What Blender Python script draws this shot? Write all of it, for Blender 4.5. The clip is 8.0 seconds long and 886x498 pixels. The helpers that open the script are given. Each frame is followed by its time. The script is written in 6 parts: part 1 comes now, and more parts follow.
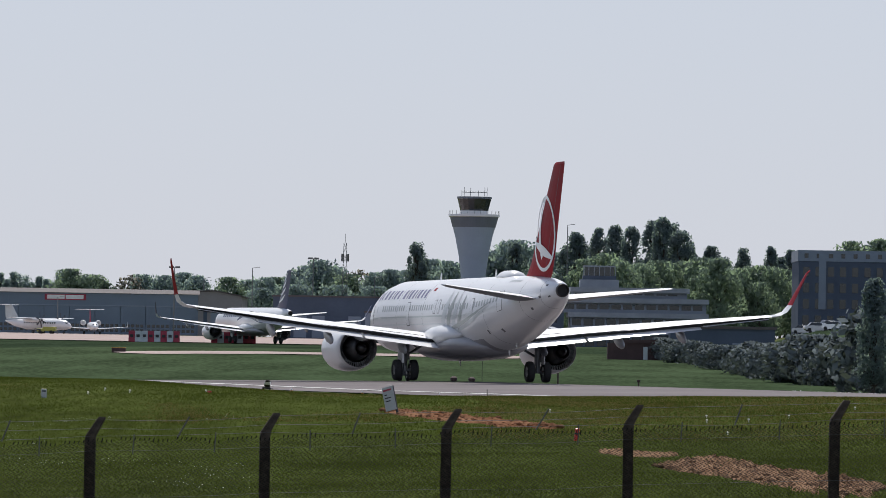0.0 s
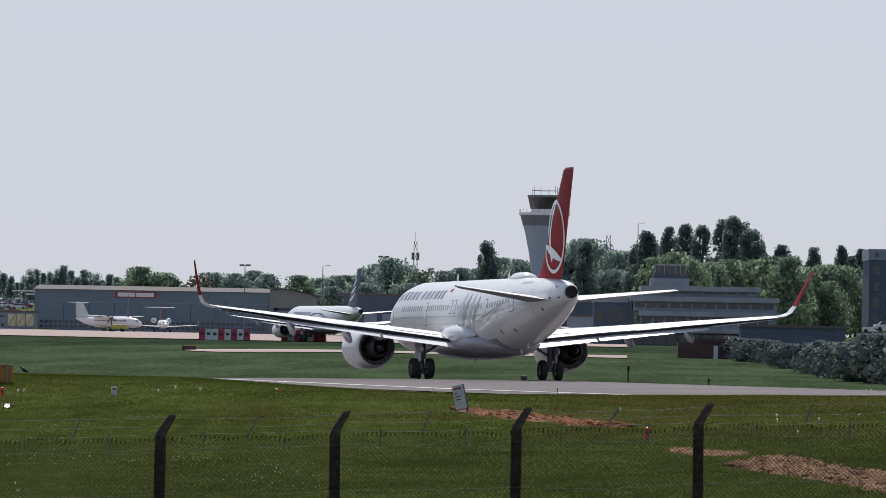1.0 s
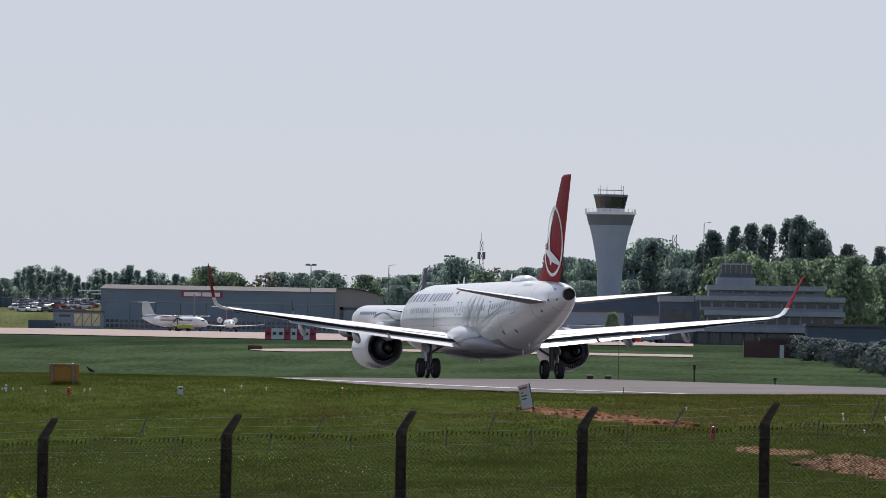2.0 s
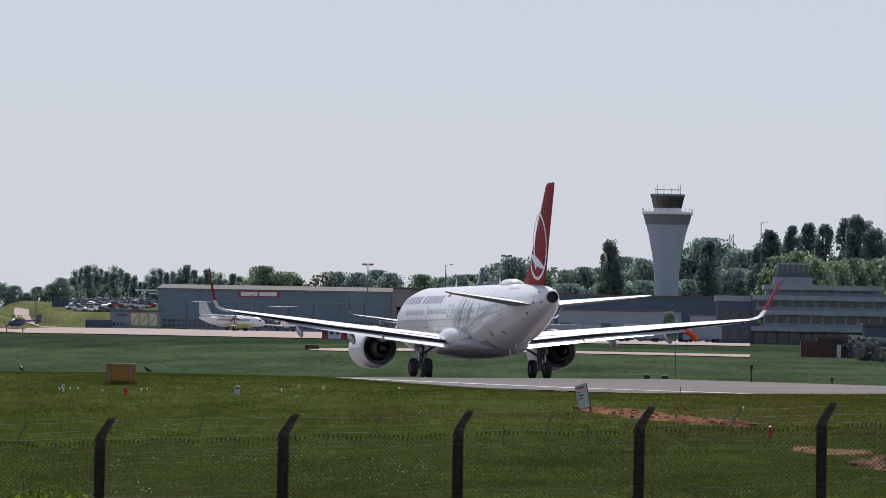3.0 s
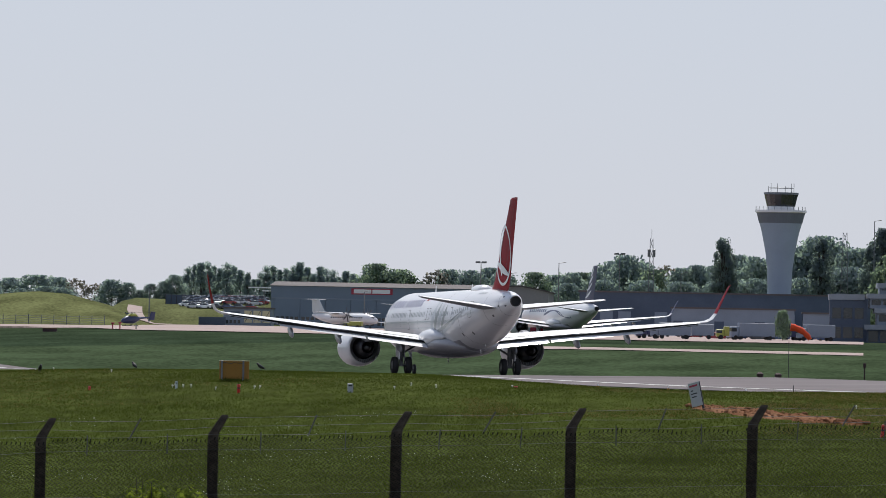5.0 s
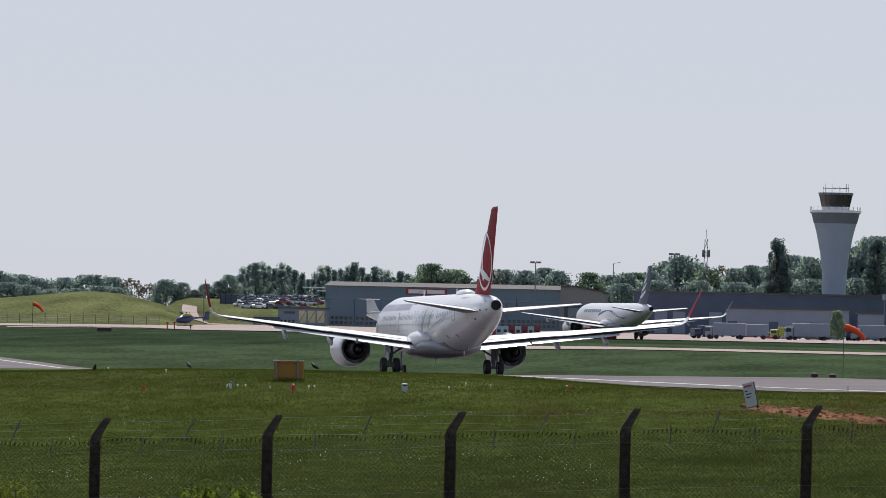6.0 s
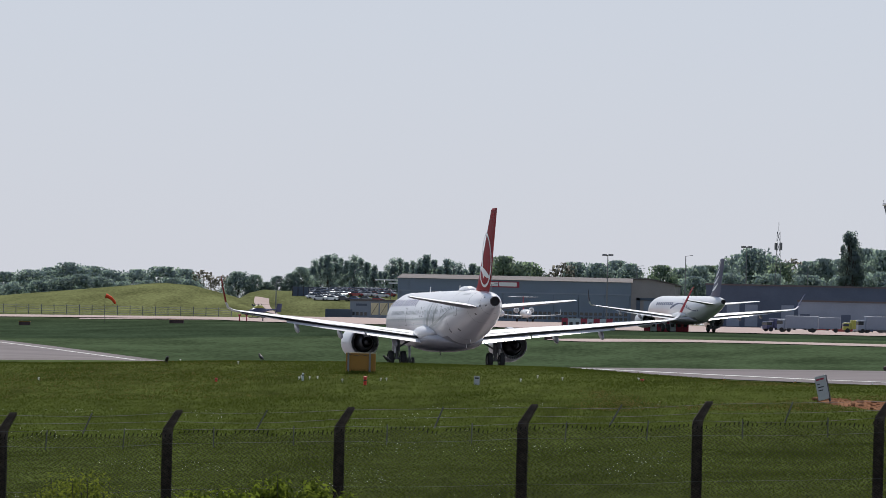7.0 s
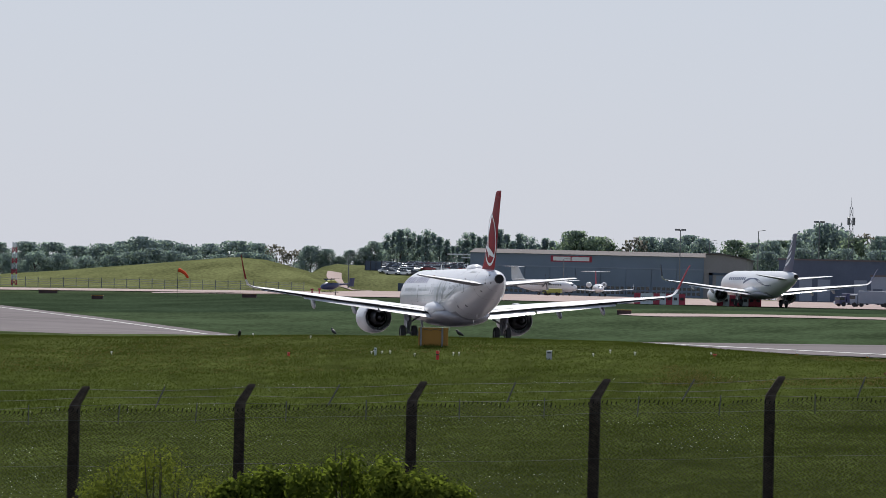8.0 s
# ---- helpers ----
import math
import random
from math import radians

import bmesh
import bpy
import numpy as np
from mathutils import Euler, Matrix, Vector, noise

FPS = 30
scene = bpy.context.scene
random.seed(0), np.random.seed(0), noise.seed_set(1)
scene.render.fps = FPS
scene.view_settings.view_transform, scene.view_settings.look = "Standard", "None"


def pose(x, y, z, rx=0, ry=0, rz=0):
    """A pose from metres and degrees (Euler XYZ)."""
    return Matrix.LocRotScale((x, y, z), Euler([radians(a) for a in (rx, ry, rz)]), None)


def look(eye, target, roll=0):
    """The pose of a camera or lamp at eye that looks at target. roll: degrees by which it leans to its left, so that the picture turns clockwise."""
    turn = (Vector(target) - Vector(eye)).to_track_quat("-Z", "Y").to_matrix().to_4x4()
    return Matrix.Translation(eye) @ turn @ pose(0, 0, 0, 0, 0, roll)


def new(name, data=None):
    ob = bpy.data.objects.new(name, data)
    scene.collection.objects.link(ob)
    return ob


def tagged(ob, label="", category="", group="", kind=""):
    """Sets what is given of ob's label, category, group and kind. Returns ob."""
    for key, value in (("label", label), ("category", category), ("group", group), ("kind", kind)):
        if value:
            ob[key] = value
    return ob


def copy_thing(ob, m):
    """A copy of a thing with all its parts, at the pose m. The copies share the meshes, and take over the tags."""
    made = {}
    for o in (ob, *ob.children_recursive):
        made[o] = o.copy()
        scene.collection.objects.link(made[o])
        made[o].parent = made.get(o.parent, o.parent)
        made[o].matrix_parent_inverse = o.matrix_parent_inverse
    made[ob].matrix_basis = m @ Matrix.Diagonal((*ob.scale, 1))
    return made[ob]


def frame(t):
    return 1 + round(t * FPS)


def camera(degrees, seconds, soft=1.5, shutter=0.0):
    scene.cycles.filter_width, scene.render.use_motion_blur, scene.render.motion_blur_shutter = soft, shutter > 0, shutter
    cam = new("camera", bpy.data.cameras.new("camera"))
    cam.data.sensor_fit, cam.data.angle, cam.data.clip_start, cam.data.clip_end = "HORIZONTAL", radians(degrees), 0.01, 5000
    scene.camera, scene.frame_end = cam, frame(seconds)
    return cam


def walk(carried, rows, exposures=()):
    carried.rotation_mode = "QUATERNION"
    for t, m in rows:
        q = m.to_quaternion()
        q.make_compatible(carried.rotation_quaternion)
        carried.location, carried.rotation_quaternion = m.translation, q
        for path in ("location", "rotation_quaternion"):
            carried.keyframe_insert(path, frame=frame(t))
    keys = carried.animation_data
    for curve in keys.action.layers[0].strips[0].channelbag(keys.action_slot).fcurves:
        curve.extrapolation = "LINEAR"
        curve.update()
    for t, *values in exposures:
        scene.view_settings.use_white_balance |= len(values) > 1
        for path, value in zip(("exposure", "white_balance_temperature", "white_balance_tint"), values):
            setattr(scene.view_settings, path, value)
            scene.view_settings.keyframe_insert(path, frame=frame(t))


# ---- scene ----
import functools
from math import atan2, cos, hypot, pi, sin, sqrt, tan

# ---------- camera: a tripod pan with a long lens ----------
cam = camera(7.0, 8.0, 0.85)
EYE = 1.56
PAN = [  # seconds, yaw, pitch, roll
    (0.0, 0.0000, 0.8224, -0.949),
    (0.5, 0.2680, 0.8113, -1.013),
    (1.0, 0.5556, 0.8003, -1.037),
    (1.5, 0.8313, 0.7922, -1.031),
    (3.0, 1.5282, 0.7761, -1.005),
    (3.5, 1.7581, 0.7674, -1.068),
    (4.0, 1.9909, 0.7571, -1.064),
    (4.5, 2.2159, 0.7469, -1.093),
    (6.0, 2.8527, 0.7341, -1.169),
    (6.5, 3.1200, 0.7149, -1.198),
    (7.0, 3.4230, 0.6625, -1.273),
    (7.5, 3.7386, 0.5667, -1.297),
    (8.0, 3.9969, 0.4481, -1.348),
]
walk(cam, [(t, pose(0, 0, EYE, 90 + pitch, roll, yaw)) for t, yaw, pitch, roll in PAN])

# ---------- light ----------
SUN_LEFT, SUN_UP = 4.0, 54.0
world = bpy.data.worlds.new("sky")
scene.world = world
world.use_nodes = True
wn = world.node_tree.nodes
sky = wn.new("ShaderNodeTexSky")
sky.sky_type = "NISHITA"
sky.sun_disc = False
sky.sun_elevation = radians(SUN_UP)
sky.sun_rotation = radians(-SUN_LEFT)
sky.air_density, sky.dust_density, sky.ozone_density = 1.0, 0.3, 1.5
# thin bright haze over the whole sky
haze = wn.new("ShaderNodeMix")
haze.data_type = "RGBA"
gain = wn.new("ShaderNodeVectorMath")
gain.operation = "SCALE"
gain.inputs["Scale"].default_value = 0.10
wl = world.node_tree.links
wl.new(sky.outputs[0], gain.inputs[0])
wl.new(gain.outputs[0], haze.inputs["A"])
haze.inputs["B"].default_value = (0.565, 0.605, 0.722, 1)
up_dir = wn.new("ShaderNodeTexCoord")
up_sep = wn.new("ShaderNodeSeparateXYZ")
wl.new(up_dir.outputs["Generated"], up_sep.inputs[0])
thin = wn.new("ShaderNodeMapRange")
thin.interpolation_type = "SMOOTHSTEP"
thin.inputs["From Min"].default_value, thin.inputs["From Max"].default_value = 0.06, 0.75
thin.inputs["To Min"].default_value, thin.inputs["To Max"].default_value = 0.86, 0.22
wl.new(up_sep.outputs["Z"], thin.inputs["Value"])
wl.new(thin.outputs[0], haze.inputs["Factor"])
wl.new(haze.outputs["Result"], wn["Background"].inputs[0])
wn["Background"].inputs[1].default_value = 1.0
sun = new("sun", bpy.data.lights.new("sun", "SUN"))
sun.data.energy, sun.data.angle, sun.data.color = 4.6, radians(0.6), (1.0, 0.95, 0.88)
_a, _e = radians(SUN_LEFT), radians(SUN_UP)
sun.matrix_world = look((-sin(_a) * cos(_e) * 50, cos(_a) * cos(_e) * 50, sin(_e) * 50), (0, 0, 0))


# ---------- materials ----------
def let_through(m, share):
    """Thin leaves let some of the light through."""
    nt = m.node_tree
    b = nt.nodes["Principled BSDF"]
    src = b.inputs["Base Color"].links[0].from_socket
    tr = nt.nodes.new("ShaderNodeBsdfTranslucent")
    warm = nt.nodes.new("ShaderNodeVectorMath")
    warm.operation = "MULTIPLY"
    warm.inputs[1].default_value = (1.2, 1.25, 0.85)
    nt.links.new(src, warm.inputs[0])
    nt.links.new(warm.outputs[0], tr.inputs["Color"])
    mix = nt.nodes.new("ShaderNodeMixShader")
    mix.inputs[0].default_value = share
    nt.links.new(b.outputs[0], mix.inputs[1])
    nt.links.new(tr.outputs[0], mix.inputs[2])
    nt.links.new(mix.outputs[0], nt.nodes["Material Output"].inputs["Surface"])
    return m


def material(name, colour, rough=0.6, metal=0.0, vary=0.12, scale=6.0, bump=0.0, fine=40.0, spec=0.5, coat=0.0, alt=None):
    """A surface with colour variation at two scales and fine relief; alt: a second colour for the stains."""
    m = bpy.data.materials.new(name)
    m.use_nodes = True
    nt = m.node_tree
    b = nt.nodes["Principled BSDF"]
    b.inputs["Roughness"].default_value = rough
    b.inputs["Metallic"].default_value = metal
    b.inputs["Specular IOR Level"].default_value = spec
    b.inputs["Coat Weight"].default_value = coat
    tc = nt.nodes.new("ShaderNodeTexCoord")
    n1, n2 = nt.nodes.new("ShaderNodeTexNoise"), nt.nodes.new("ShaderNodeTexNoise")
    n1.inputs["Scale"].default_value, n2.inputs["Scale"].default_value = scale, fine
    n1.inputs["Detail"].default_value = n2.inputs["Detail"].default_value = 5
    for n in (n1, n2):
        nt.links.new(tc.outputs["Object"], n.inputs["Vector"])
    mx = nt.nodes.new("ShaderNodeMath")
    mx.operation = "MULTIPLY_ADD"
    nt.links.new(n2.outputs["Fac"], mx.inputs[0])
    mx.inputs[1].default_value = 0.4
    nt.links.new(n1.outputs["Fac"], mx.inputs[2])
    ramp = nt.nodes.new("ShaderNodeValToRGB")
    ramp.color_ramp.elements[0].position, ramp.color_ramp.elements[1].position = 0.45, 0.95
    c = Vector(colour)
    lo = c * (1 - vary)
    hi = Vector(alt) if alt else c * (1 + vary)
    ramp.color_ramp.elements[0].color = (*lo, 1)
    ramp.color_ramp.elements[1].color = (*[min(v, 0.95) for v in hi], 1)
    nt.links.new(mx.outputs[0], ramp.inputs[0])
    nt.links.new(ramp.outputs[0], b.inputs["Base Color"])
    if bump:
        bp = nt.nodes.new("ShaderNodeBump")
        bp.inputs["Strength"].default_value = bump
        nt.links.new(n2.outputs["Fac"], bp.inputs["Height"])
        nt.links.new(bp.outputs[0], b.inputs["Normal"])
    return m


def ground_material():
    m = bpy.data.materials.new("airfield_grass")
    m.use_nodes = True
    nt = m.node_tree
    b = nt.nodes["Principled BSDF"]
    b.inputs["Roughness"].default_value = 0.9
    b.inputs["Specular IOR Level"].default_value = 0.0
    tc = nt.nodes.new("ShaderNodeTexCoord")
    sep = nt.nodes.new("ShaderNodeSeparateXYZ")
    nt.links.new(tc.outputs["Object"], sep.inputs[0])
    wob = nt.nodes.new("ShaderNodeTexNoise")
    wob.inputs["Scale"].default_value, wob.inputs["Detail"].default_value = 0.012, 3
    nt.links.new(tc.outputs["Object"], wob.inputs["Vector"])
    reach = nt.nodes.new("ShaderNodeMath")
    reach.operation = "MULTIPLY_ADD"
    reach.inputs[1].default_value = 60
    nt.links.new(wob.outputs["Fac"], reach.inputs[0])
    nt.links.new(sep.outputs["Y"], reach.inputs[2])
    scale = nt.nodes.new("ShaderNodeMath")
    scale.operation = "MULTIPLY"
    scale.inputs[1].default_value = 1 / 2500
    nt.links.new(reach.outputs[0], scale.inputs[0])
    bands = nt.nodes.new("ShaderNodeValToRGB")
    els = bands.color_ramp.elements
    stops = ((0.0, (0.042, 0.056, 0.014)), (0.09, (0.048, 0.062, 0.016)), (0.12, (0.066, 0.076, 0.026)), (0.17, (0.046, 0.070, 0.034)), (0.30, (0.040, 0.060, 0.032)), (0.415, (0.046, 0.067, 0.036)), (0.449, (0.046, 0.067, 0.036)), (0.452, (0.030, 0.046, 0.027)),
             (0.56, (0.032, 0.048, 0.027)), (0.66, (0.055, 0.070, 0.035)), (0.70, (0.115, 0.125, 0.055)), (1.0, (0.08, 0.09, 0.045)))
    while len(els) < len(stops):
        els.new(0.5)
    for e, (p, c) in zip(els, stops):
        e.position, e.color = p, (*c, 1)
    nt.links.new(scale.outputs[0], bands.inputs[0])
    n1, n2 = nt.nodes.new("ShaderNodeTexNoise"), nt.nodes.new("ShaderNodeTexNoise")
    stretch = nt.nodes.new("ShaderNodeMapping")
    stretch.inputs["Scale"].default_value = (1.0, 0.25, 1.0)
    nt.links.new(tc.outputs["Object"], stretch.inputs["Vector"])
    for n, sc in ((n1, 0.09), (n2, 1.4)):
        n.inputs["Scale"].default_value, n.inputs["Detail"].default_value = sc, 6
        nt.links.new(stretch.outputs[0], n.inputs["Vector"])
    add = nt.nodes.new("ShaderNodeMath")
    add.operation = "ADD"
    nt.links.new(n1.outputs["Fac"], add.inputs[0])
    nt.links.new(n2.outputs["Fac"], add.inputs[1])
    rng_ = nt.nodes.new("ShaderNodeMapRange")
    rng_.inputs["From Min"].default_value, rng_.inputs["From Max"].default_value = 0.7, 1.3
    rng_.inputs["To Min"].default_value, rng_.inputs["To Max"].default_value = 0.55, 1.45
    nt.links.new(add.outputs[0], rng_.inputs["Value"])
    mul = nt.nodes.new("ShaderNodeVectorMath")
    mul.operation = "SCALE"
    nt.links.new(bands.outputs[0], mul.inputs[0])
    nt.links.new(rng_.outputs[0], mul.inputs["Scale"])
    nt.links.new(mul.outputs[0], b.inputs["Base Color"])
    bump = nt.nodes.new("ShaderNodeBump")
    bump.inputs["Strength"].default_value = 0.35
    nt.links.new(n2.outputs["Fac"], bump.inputs["Height"])
    nt.links.new(bump.outputs[0], b.inputs["Normal"])
    return m


M_GROUND = ground_material()
M_ASPHALT = material("runway_asphalt", (0.155, 0.139, 0.143), 0.9, vary=0.22, scale=0.06, fine=0.9, bump=0.1, spec=0.06)
M_APRON = material("apron_concrete", (0.36, 0.29, 0.27), 0.8, vary=0.12, scale=0.05, fine=0.8, spec=0.03)
M_LINE = material("white_marking", (0.55, 0.55, 0.54), 0.9, vary=0.4, scale=0.8, fine=5)
M_WHITE = material("aircraft_white_paint", (0.72, 0.72, 0.73), 0.28, vary=0.03, scale=0.5, fine=6, coat=0.3)
# grey belly paint with the shade of the lower surfaces mixed in
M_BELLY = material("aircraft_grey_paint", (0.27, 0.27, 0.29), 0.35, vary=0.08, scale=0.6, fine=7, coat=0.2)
M_WING = material("wing_grey_paint", (0.68, 0.69, 0.71), 0.4, vary=0.06, scale=0.5, fine=6)
# grey underside paint, darkened to stand in for the shade under the wings
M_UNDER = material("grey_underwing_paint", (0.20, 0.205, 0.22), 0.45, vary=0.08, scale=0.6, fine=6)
M_RED = material("red_paint", (0.27, 0.005, 0.014), 0.45, vary=0.08, scale=0.6, fine=8, spec=0.08)
M_TITLE = material("dark_blue_paint", (0.10, 0.085, 0.20), 0.35, vary=0.05)
M_SILVER = material("silver_grey_paint", (0.40, 0.42, 0.44), 0.35, vary=0.05)
M_DARK = material("dark_metal", (0.045, 0.045, 0.05), 0.45, 0.6, vary=0.2, scale=4)
# black in place of deep shade: flap gap, engine duct, exhaust bore
M_BLACK = material("black_gap", (0.012, 0.012, 0.014), 0.7, vary=0.2)
M_RUBBER = material("tyre_rubber", (0.02, 0.02, 0.021), 0.8, vary=0.25, scale=8)
M_STEEL = material("grey_gear_steel", (0.16, 0.165, 0.17), 0.4, 0.5, vary=0.15, scale=6)
M_HOT = material("exhaust_metal", (0.07, 0.062, 0.058), 0.5, 0.7, vary=0.25, scale=5)
M_POST = material("weathered_concrete_post", (0.050, 0.040, 0.035), 0.95, vary=0.4, scale=9, fine=70, bump=0.5, spec=0.1, alt=(0.10, 0.08, 0.066))
M_WIRE = material("dull_galvanised_wire", (0.012, 0.012, 0.011), 0.9, 0.0, vary=0.2, spec=0.1)
M_WIREGREY = material("galvanised_wire", (0.085, 0.085, 0.09), 0.7, 0.0, vary=0.2, spec=0.2)
M_TOWER = material("pale_concrete_cladding", (0.29, 0.35, 0.43), 0.6, vary=0.06, scale=0.2, fine=2)
M_TOWERBAND = material("dark_grey_cladding", (0.13, 0.15, 0.18), 0.5, vary=0.1, scale=0.5)
M_GLASSDARK = material("dark_window_glass", (0.02, 0.025, 0.03), 0.12, vary=0.2, scale=0.5, spec=0.8)
M_HANGAR = material("blue_grey_sheet_cladding", (0.155, 0.20, 0.265), 0.6, vary=0.08, scale=0.15, fine=3)
M_ROOF = material("brown_grey_roof_sheets", (0.105, 0.092, 0.092), 0.9, vary=0.15, scale=0.1, fine=2)
M_GABLE = material("weathered_beige_cladding", (0.25, 0.235, 0.24), 0.75, vary=0.12, scale=0.15, fine=2)
# leaf colours made paler and bluer to imitate haze over the distance
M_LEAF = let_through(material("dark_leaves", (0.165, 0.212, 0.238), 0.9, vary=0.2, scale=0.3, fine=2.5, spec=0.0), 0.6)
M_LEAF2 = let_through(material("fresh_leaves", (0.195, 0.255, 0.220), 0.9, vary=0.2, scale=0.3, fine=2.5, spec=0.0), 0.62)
M_BARK = material("bark", (0.06, 0.05, 0.04), 0.9, vary=0.3, scale=2, bump=0.4)
M_YELLOW = material("ochre_sign_board", (0.30, 0.15, 0.022), 0.7, vary=0.08, scale=2)


# ---------- mesh helpers ----------
def part(name, bm, mat, parent=None, label="", smooth=False):
    me = bpy.data.meshes.new(name)
    bmesh.ops.recalc_face_normals(bm, faces=bm.faces)
    bm.to_mesh(me)
    bm.free()
    for m in (mat if isinstance(mat, (list, tuple)) else [mat]):
        me.materials.append(m)
    if smooth:
        me.polygons.foreach_set("use_smooth", [True] * len(me.polygons))
    ob = new(name, me)
    if parent:
        ob.parent = parent
    if label:
        ob["label"] = label
    return ob


def box(bm, x0, x1, y0, y1, z0, z1, bevel=0.0, m=None):
    r = bmesh.ops.create_cube(bm, size=1)
    vs = r["verts"]
    for v in vs:
        v.co = Vector((x0 + (v.co.x + 0.5) * (x1 - x0), y0 + (v.co.y + 0.5) * (y1 - y0), z0 + (v.co.z + 0.5) * (z1 - z0)))
    if bevel:
        es = {e for v in vs for e in v.link_edges}
        r2 = bmesh.ops.bevel(bm, geom=list(es), offset=bevel, segments=2, affect="EDGES", profile=0.5)
        vs = list({v for v in vs if v.is_valid} | set(r2["verts"]))
    if m is not None:
        for v in vs:
            v.co = m @ v.co
    return vs


def rod(bm, a, b, r0, r1=None, n=8):
    a, b = Vector(a), Vector(b)
    r1 = r0 if r1 is None else r1
    q = (b - a).to_track_quat("Z", "Y").to_matrix()
    rings = []
    for c, r in ((a, r0), (b, r1)):
        rings.append([bm.verts.new(c + q @ Vector((r * cos(2 * pi * k / n), r * sin(2 * pi * k / n), 0))) for k in range(n)])
    for k in range(n):
        bm.faces.new((rings[0][k], rings[0][(k + 1) % n], rings[1][(k + 1) % n], rings[1][k]))
    bm.faces.new(rings[0][::-1])
    bm.faces.new(rings[1])


def loft(bm, sections, closed=True, cap=True):
    rings = [[bm.verts.new(p) for p in s] for s in sections]
    n = len(rings[0])
    for a, b in zip(rings, rings[1:]):
        for k in range(n if closed else n - 1):
            bm.faces.new((a[k], a[(k + 1) % n], b[(k + 1) % n], b[k]))
    if cap and closed:
        bm.faces.new(rings[0][::-1])
        bm.faces.new(rings[-1])
    return rings


def lathe(bm, profile, axis="z", centre=(0, 0, 0), n=32, m=None):
    """profile: (radius, along) pairs."""
    c = Vector(centre)
    rings = []
    for r, h in profile:
        ring = []
        for k in range(n):
            a = 2 * pi * k / n
            p = (r * cos(a), r * sin(a), h) if axis == "z" else (r * cos(a), h, r * sin(a))
            p = c + Vector(p)
            ring.append(bm.verts.new(m @ p if m is not None else p))
        rings.append(ring)
    for a, b in zip(rings, rings[1:]):
        for k in range(n):
            bm.faces.new((a[k], a[(k + 1) % n], b[(k + 1) % n], b[k]))
    return rings


def empty(name, label, category, m=None, group="", kind=""):
    e = new(name)
    e.empty_display_size = 0.2
    if m is not None:
        e.matrix_basis = m
    return tagged(e, label, category, group, kind)


def curve(x, knots):
    """Smooth value between knots (x, value)."""
    if x <= knots[0][0]:
        return knots[0][1]
    for (a, p), (b, q) in zip(knots, knots[1:]):
        if x <= b:
            t = (x - a) / (b - a)
            return p + (q - p) * t
    return knots[-1][1]


def ease(a, b, x):
    t = min(1.0, max(0.0, (x - a) / (b - a)))
    return t * t * (3 - 2 * t)


# ---------- the land ----------
HEADING = 13.171
HS, HC = sin(radians(HEADING)), cos(radians(HEADING))
CX, CY = 1.605, 403.03          # where the airliner's main wheels stand at the start
HALF = 22.5                     # half of the runway's width


def along(x, y):
    """Metres along the runway from the starting point, and to the right of its centre line."""
    dx, dy = x - CX, y - CY
    return -HS * dx + HC * dy, HC * dx + HS * dy


def runway_z(s, n=0.0):
    z = curve(s, ((-400, 0.5), (-150, 0.40), (-105, 0.06), (-60, -0.02), (0, 0), (83, -0.52), (135, -0.93), (180, -1.24), (350, -2.2), (480, -2.3), (600, -1.15), (776, 0.3), (1200, 3.5), (2600, 8)))
    return z - 0.0135 * abs(n)


CREST = ((-8, -0.318), (-6.6, -0.312), (-5.75, -0.290), (-5.4, -0.272), (-4.8, -0.257), (-4.15, -0.248), (-3.5, -0.252), (-2.62, -0.253), (-2.16, -0.284), (-1.7, -0.307), (-1.3, -0.334), (-0.5, -0.348), (0.3, -0.344), (1.86, -0.318), (3.47, -0.300), (5, -0.290))


@functools.lru_cache(maxsize=None)
def crest_at(az):
    dip = tan(radians(curve(az, CREST)))
    toward = HC * sin(radians(az)) + HS * cos(radians(az))
    top = min(262.0, 0.9 * (HC * CX + HS * CY - HALF) / max(toward, 0.05))
    return dip, top, EYE + dip * top - rough_z(top * sin(radians(az)), top * cos(radians(az)))


def ground_z(x, y):
    """Height of the land; the near field swells to a low crest in front of the runway (CREST: bearing, dip of its skyline in degrees)."""
    z = rough_z(x, y)
    s, n = along(x, y)
    d = hypot(x, y)
    if n > -HALF or y < 100 or d > 520:
        return z
    az = math.degrees(atan2(x, y))
    dip, top, rise = crest_at(round(az, 2))
    z += rise * math.exp(-((d - top) / 26) ** 2)
    return min(z, EYE + dip * d) if d < 330 else z


